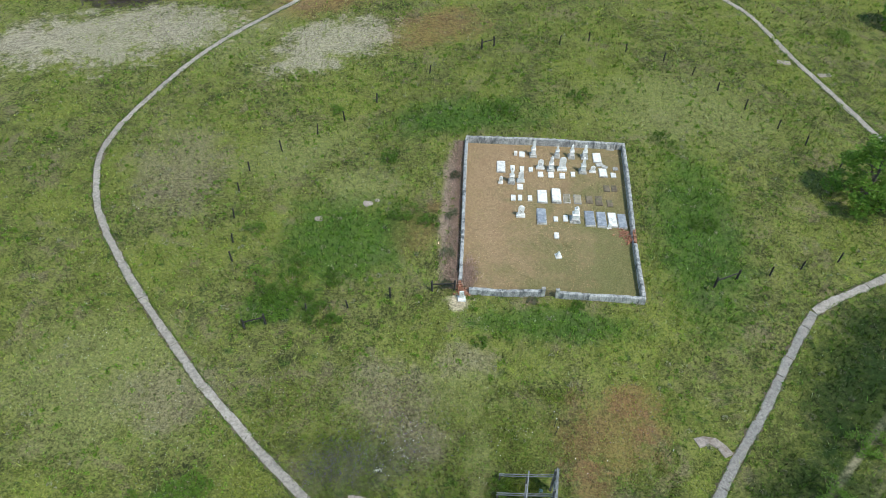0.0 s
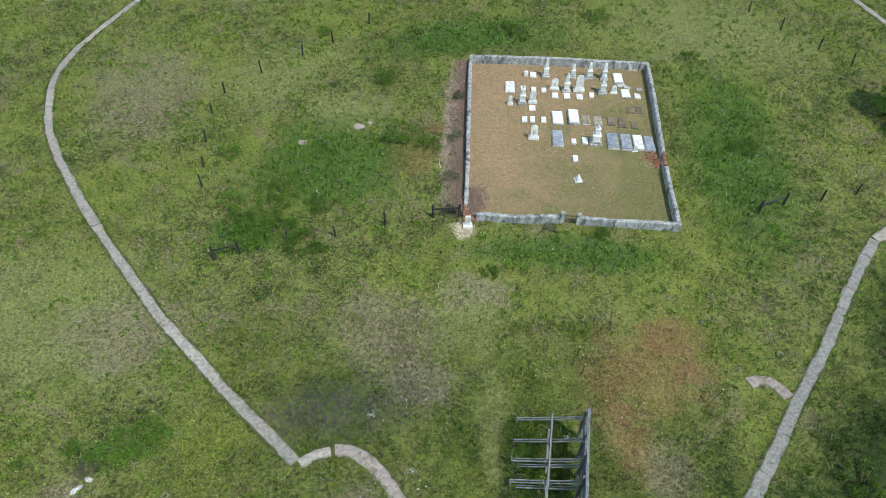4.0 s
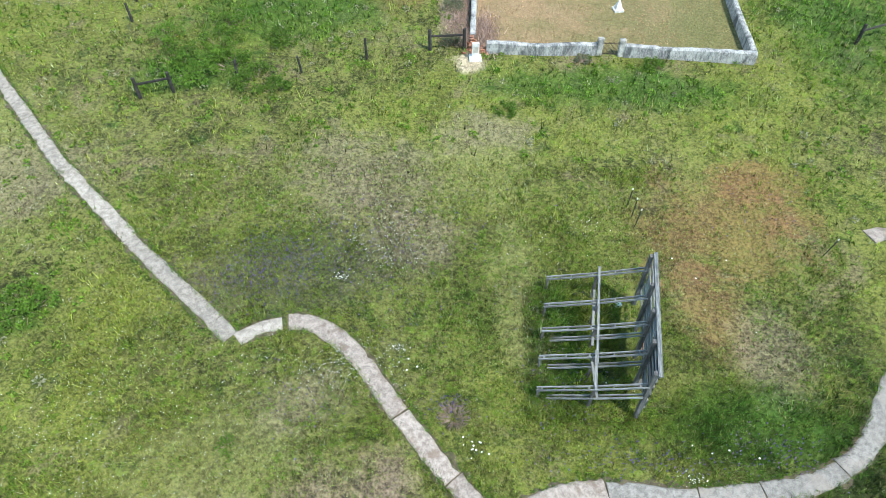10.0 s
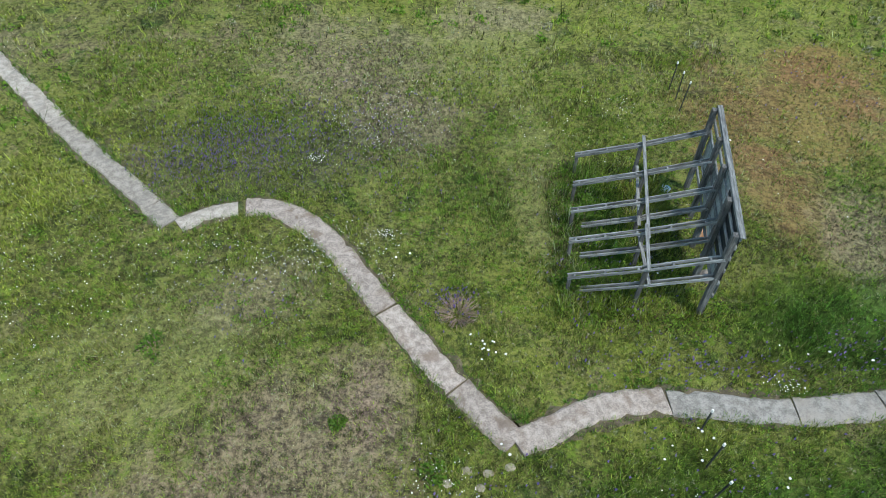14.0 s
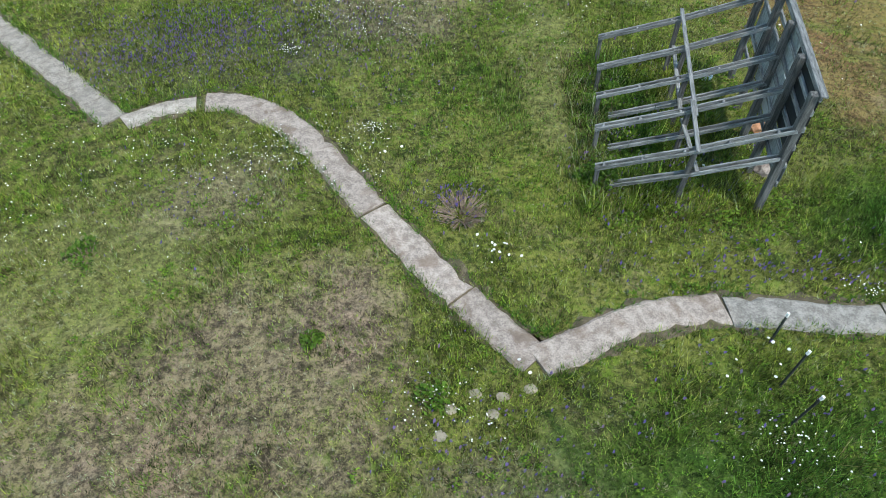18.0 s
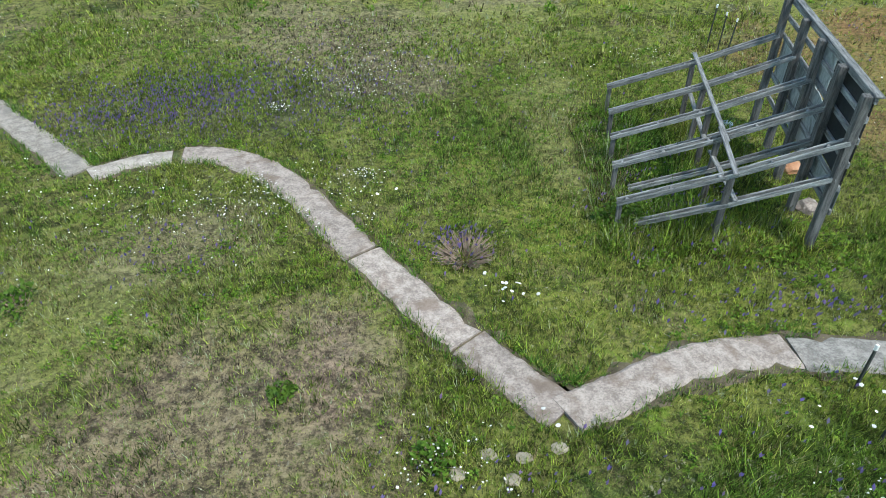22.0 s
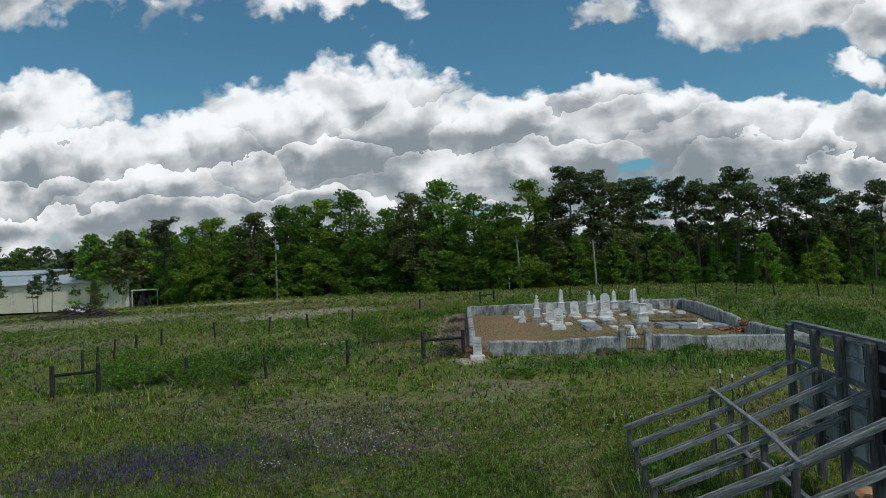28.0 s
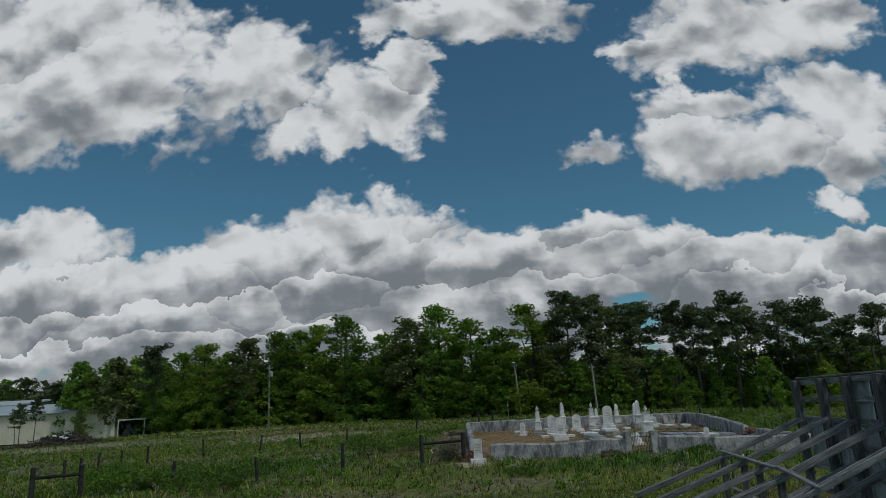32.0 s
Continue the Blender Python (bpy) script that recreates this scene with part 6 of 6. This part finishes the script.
def flowers(name, spots, tints, head, height, seed, label, upright=False):
    """Flower heads on thin stems, in drifts: middle x, y, half axes, how many."""
    r = np.random.RandomState(seed)
    v, f, c, base = [], [], [], 0
    for sx, sy, rx, ry, count in spots:
        px, py = sx + r.normal(0, 0.5, count) * rx, sy + r.normal(0, 0.5, count) * ry
        ok = free_of_paving(px, py) & ~yard(px, py)
        for x, y in zip(px[ok], py[ok]):
            z, h, s = hz(x, y), r.uniform(*height), r.uniform(*head)
            col = np.array(tints[r.randint(len(tints))]) * r.uniform(0.85, 1.1)
            v += [(x - 0.004, y, z), (x + 0.004, y, z), (x, y + 0.01, z + h)]
            f.append((base, base + 1, base + 2))
            c += [(0.06, 0.09, 0.03)] * 3
            base += 3
            if upright:
                for a in (r.uniform(0, 3.1), r.uniform(0, 3.1)):
                    dx_, dy_ = math.cos(a) * s * 0.5, math.sin(a) * s * 0.5
                    x, y = x + dy_ * 0.8, y - dx_ * 0.8
                    v += [(x - dy_, y + dx_, z + h * 0.6), (x + dx_, y + dy_, z + h * 0.8), (x + dy_, y - dx_, z + h * 1.05), (x - dx_, y - dy_, z + h * 0.8)]
                    f += [(base, base + 1, base + 2), (base, base + 2, base + 3)]
                    c += [tuple(col)] * 4
                    base += 4
            else:
                t = r.uniform(-0.4, 0.4, 2)
                ring = [(x + math.cos(k * 1.0472) * s / 2, y + math.sin(k * 1.0472) * s / 2, z + h + (t[0] * math.cos(k * 1.0472) + t[1] * math.sin(k * 1.0472)) * s / 2) for k in range(6)]
                v += [(x, y, z + h + s * 0.12)] + ring
                f += [(base, base + 1 + k, base + 1 + (k + 1) % 6) for k in range(6)]
                c += [tuple(col)] * 7
                base += 7
    ob = raw_mesh(name, np.array(v), np.array(f), TINT, np.array(c))
    return tagged(ob, label, "flowers", kind="stuff")


PURPLE = [(0.15, 0.115, 0.31), (0.21, 0.15, 0.34), (0.18, 0.16, 0.25), (0.23, 0.16, 0.28)]
flowers("purple_flowers", [(-6.9, -14.2, 2.8, 1.8, 1100), (-5.4, -13.4, 3.4, 2.4, 700), (0.2, -19.45, 0.7, 0.3, 50), (4.0, -18.6, 1.6, 1.6, 140), (-8.2, -15.2, 1.7, 1.0, 150), (-3.0, -15.0, 3.4, 2.4, 180), (0.1, -19.75, 0.9, 0.5, 70), (4.2, -17.6, 1.4, 3.0, 160), (5.5, -24.0, 4.0, 2.2, 130),
                           (0.8, -25.0, 2.0, 1.4, 120), (6.0, -21.2, 3.5, 0.6, 200), (-5.0, -19.5, 2.5, 1.6, 120), (10.0, -20.6, 2.0, 0.8, 150), (-1.5, -12.0, 5.0, 3.0, 200), (12.5, -9.0, 3.0, 3.0, 60)], PURPLE, (0.024, 0.046), (0.08, 0.20), 51,
        "drifts of small purple wild flowers in grass", True)
WHITE = [(0.80, 0.80, 0.76), (0.72, 0.73, 0.66)]
flowers("white_flowers", [(-4.08, -14.64, 0.35, 0.2, 50), (-1.66, -17.62, 0.35, 0.3, 45), (-2.4, -13.2, 1.8, 1.6, 130), (-3.6, -18.6, 1.2, 1.2, 130), (-5.6, -18.6, 1.6, 1.0, 90), (-1.9, -19.0, 0.7, 0.7, 60), (-10.5, -20.0, 4.5, 4.0, 420), (-2.6, -12.2, 2.4, 2.0, 220), (-2.9, -18.1, 1.6, 0.9, 160),
                          (-17.0, -14.0, 5.0, 5.0, 320), (-22.0, 4.0, 6.0, 7.0, 420), (-27.0, -6.0, 7.0, 6.0, 380), (0.2, -24.2, 0.9, 0.6, 60), (5.3, -24.6, 0.8, 0.6, 60), (7.6, -21.7, 0.4, 0.3, 45), (3.4, -12.6, 2.2, 2.2, 70), (5.3, -11.3, 1.0, 0.6, 40),
                          (-12.0, -9.0, 5.0, 3.5, 180), (22.0, 14.0, 6.0, 6.0, 200), (12.0, -24.5, 2.5, 1.5, 30), (-31.0, 10.0, 5.0, 8.0, 260), (-12.0, 13.0, 5.0, 5.0, 120)], WHITE, (0.018, 0.038), (0.10, 0.25), 52, "small white wild flowers scattered in grass")
flowers("white_poppies", [(1.05, -21.1, 0.35, 0.3, 12), (5.3, -23.2, 0.7, 0.6, 7), (6.4, -24.3, 0.8, 0.6, 6), (1.5, -23.3, 0.2, 0.3, 3), (8.6, -20.9, 1.2, 0.6, 4), (-1.2, -18.4, 0.5, 0.4, 4), (4.9, -18.6, 0.3, 0.3, 2), (10.5, -12.5, 3, 3, 5)], [(0.82, 0.82, 0.80)], (0.04, 0.07), (0.15, 0.35), 53,
        "large white poppy heads standing above grass")
flowers("yellow_flowers", [(-15.5, 1.0, 1.5, 1.2, 60), (-3.0, -8.0, 4.0, 3.0, 60), (-9.0, 9.0, 6.0, 5.0, 80)], [(0.55, 0.42, 0.03)], (0.02, 0.04), (0.12, 0.3), 54, "small yellow wild flowers in grass")


def shrub(x, y, spread, tall, leaves, label, seed, twiggy=False, cards=900):
    """A low bush: stems from one foot and leaf clumps at their ends."""
    r = random.Random(seed)
    g = thing("shrub", pose(x, y, hz(x, y)), label, "shrub", group="shrubs")
    bm = bmesh.new()
    tips, sizes = [], []
    for _ in range(260 if twiggy else 26):
        a, d = r.uniform(0, 6.28), spread * math.sqrt(r.random())
        tip = Vector((math.cos(a) * d, math.sin(a) * d, tall * r.uniform(0.45, 1.0) * (1 - 0.35 * (d / spread) ** 2)))
        foot = Vector((tip.x * 0.35, tip.y * 0.35, -0.05))
        rod(bm, foot, tip, 0.012, 0.004, 4)
        tips.append(tip)
        sizes.append(r.uniform(0.25, 0.5) * max(0.25, min(spread, tall * 1.4)) * 0.8)
    part("woody_base", bm, M["twig"], g)
    v, f = leaf_cards(tips, sizes, cards, 0.035 + 0.02 * spread, seed)
    v[:, 2] = np.maximum(v[:, 2], 0.01)
    raw_mesh("leaves", v, f, LEAF[leaves], parent=g)
    return g


shrub(0.36, -19.95, 0.58, 0.26, "grey_shrub", "dead twiggy bush amid purple flowers", 1, True, 40)
WEST_BUSHES = [(-13.4, -2.2, 1.7, 0.75, "shrub"), (-11.6, -1.4, 1.3, 0.6, "shrub"), (-14.6, -1, 1.2, 0.7, "shrub"), (-15.6, 0.8, 0.9, 0.9, "shrub"), (-4.6, 8.6, 1.3, 0.8, "shrub"), (-9.4, 1.2, 1, 0.5, "shrub"), (-12.2, 2.4, 1.1, 0.6, "shrub"), (-17.2, 6, 0.9, 0.7, "shrub"), (-6.6, 16, 1.2, 0.7, "shrub"), (-13, 23.5, 0.8, 0.7, "shrub"), (-6.6, -21.3, 0.35, 0.25, "shrub"), (-16.4, -17.1, 1, 0.5, "shrub"), (-15.2, -16.5, 1.1, 0.5, "shrub"), (-18.9, -17.3, 0.5, 0.5, "shrub"), (-17.6, -18.3, 0.5, 0.4, "grey_shrub"), (-10.2, -2.6, 1.2, 0.6, "shrub"), (-12.6, 0.4, 1.2, 0.6, "shrub"), (-9, -3.2, 0.8, 0.5, "shrub")]
EAST_BUSHES = [(-2.4, 7.4, 0.9, 0.6, "shrub"), (4, 24, 1.4, 0.7, "shrub"), (12, 27, 1.3, 0.6, "shrub"), (19.5, 20, 1.1, 0.6, "shrub"), (21, 9, 1.2, 0.6, "shrub"), (24, -14.5, 1.2, 0.7, "shrub"), (27.5, -11, 1.3, 0.6, "shrub"), (20.5, -17, 1.2, 0.6, "shrub"), (44, 42, 1.5, 1, "shrub"), (48, 36, 1.5, 0.9, "shrub"), (-2.1, -22.95, 0.17, 0.08, "shrub"), (0.05, -23.95, 0.28, 0.22, "shrub"), (3.6, -16.2, 0.5, 0.3, "shrub"), (3.2, -18.9, 0.45, 0.3, "shrub"), (2.2, -4.5, 0.6, 0.3, "shrub"), (9.6, -0.9, 0.5, 0.3, "shrub"), (6.1, -0.5, 0.4, 0.22, "grey_shrub"), (-0.6, 4, 0.6, 0.45, "grey_shrub"), (-0.5, 8.5, 0.6, 0.4, "grey_shrub"), (-0.4, 13.5, 0.5, 0.4, "grey_shrub"), (-0.7, 0.6, 0.55, 0.5, "grey_shrub"), (36.5, 5.5, 0.9, 0.6, "shrub")]
for k, (x, y, s, h, leaves) in enumerate(WEST_BUSHES + EAST_BUSHES):
    say = "spreading green bush in the meadow grass" if s > 0.75 else ("small leafy green weed clump in grass" if leaves == "shrub" else "dry greyish bush against the graveyard wall")
    shrub(x, y, s, h, leaves, say, 70 + k, False, 260 if s < 0.4 else int(500 + 500 * s))


def dead_vines(seed):
    """Dry brown stalks matted against the outside of the west wall and the ruined corner."""
    r = np.random.RandomState(seed)
    n = 9000
    x, y = 0.3 - np.abs(r.normal(0, 0.55, n)), r.uniform(0.3, 18.6, n)
    corner = r.random(n) < 0.16
    x, y = np.where(corner, 1.0 + r.normal(0, 0.4, n), x), np.where(corner, 1.6 + r.normal(0, 1.0, n), y)
    keep = free_of_paving(x, y) & (x > -1.7)
    x, y = x[keep], y[keep]
    n, z = len(x), land(x, y)
    out_v, out_c = [], []
    for _ in range(3):
        a, h, w = r.uniform(0, 6.28, n), r.uniform(0.05, 0.30, n), r.uniform(0.012, 0.03, n)
        sx, sy, lean = -np.sin(a) * w / 2, np.cos(a) * w / 2, h * r.uniform(0.4, 1.6, n)
        out_v.append(np.stack([np.stack([x + sx, y + sy, z], 1), np.stack([x - sx, y - sy, z], 1), np.stack([x + np.cos(a) * lean, y + np.sin(a) * lean, z + h], 1)], 1).reshape(-1, 3))
        out_c.append(np.repeat(np.array([0.36, 0.26, 0.21]) * np.exp(r.normal(0, 0.4, (n, 1))), 3, axis=0))
    v = np.concatenate(out_v)
    tagged(raw_mesh("dead_vines", v, np.arange(len(v)).reshape(-1, 3), TINT, np.concatenate(out_c)), "dry brown stalks matted against the graveyard wall", "brush", kind="stuff")


dead_vines(88)
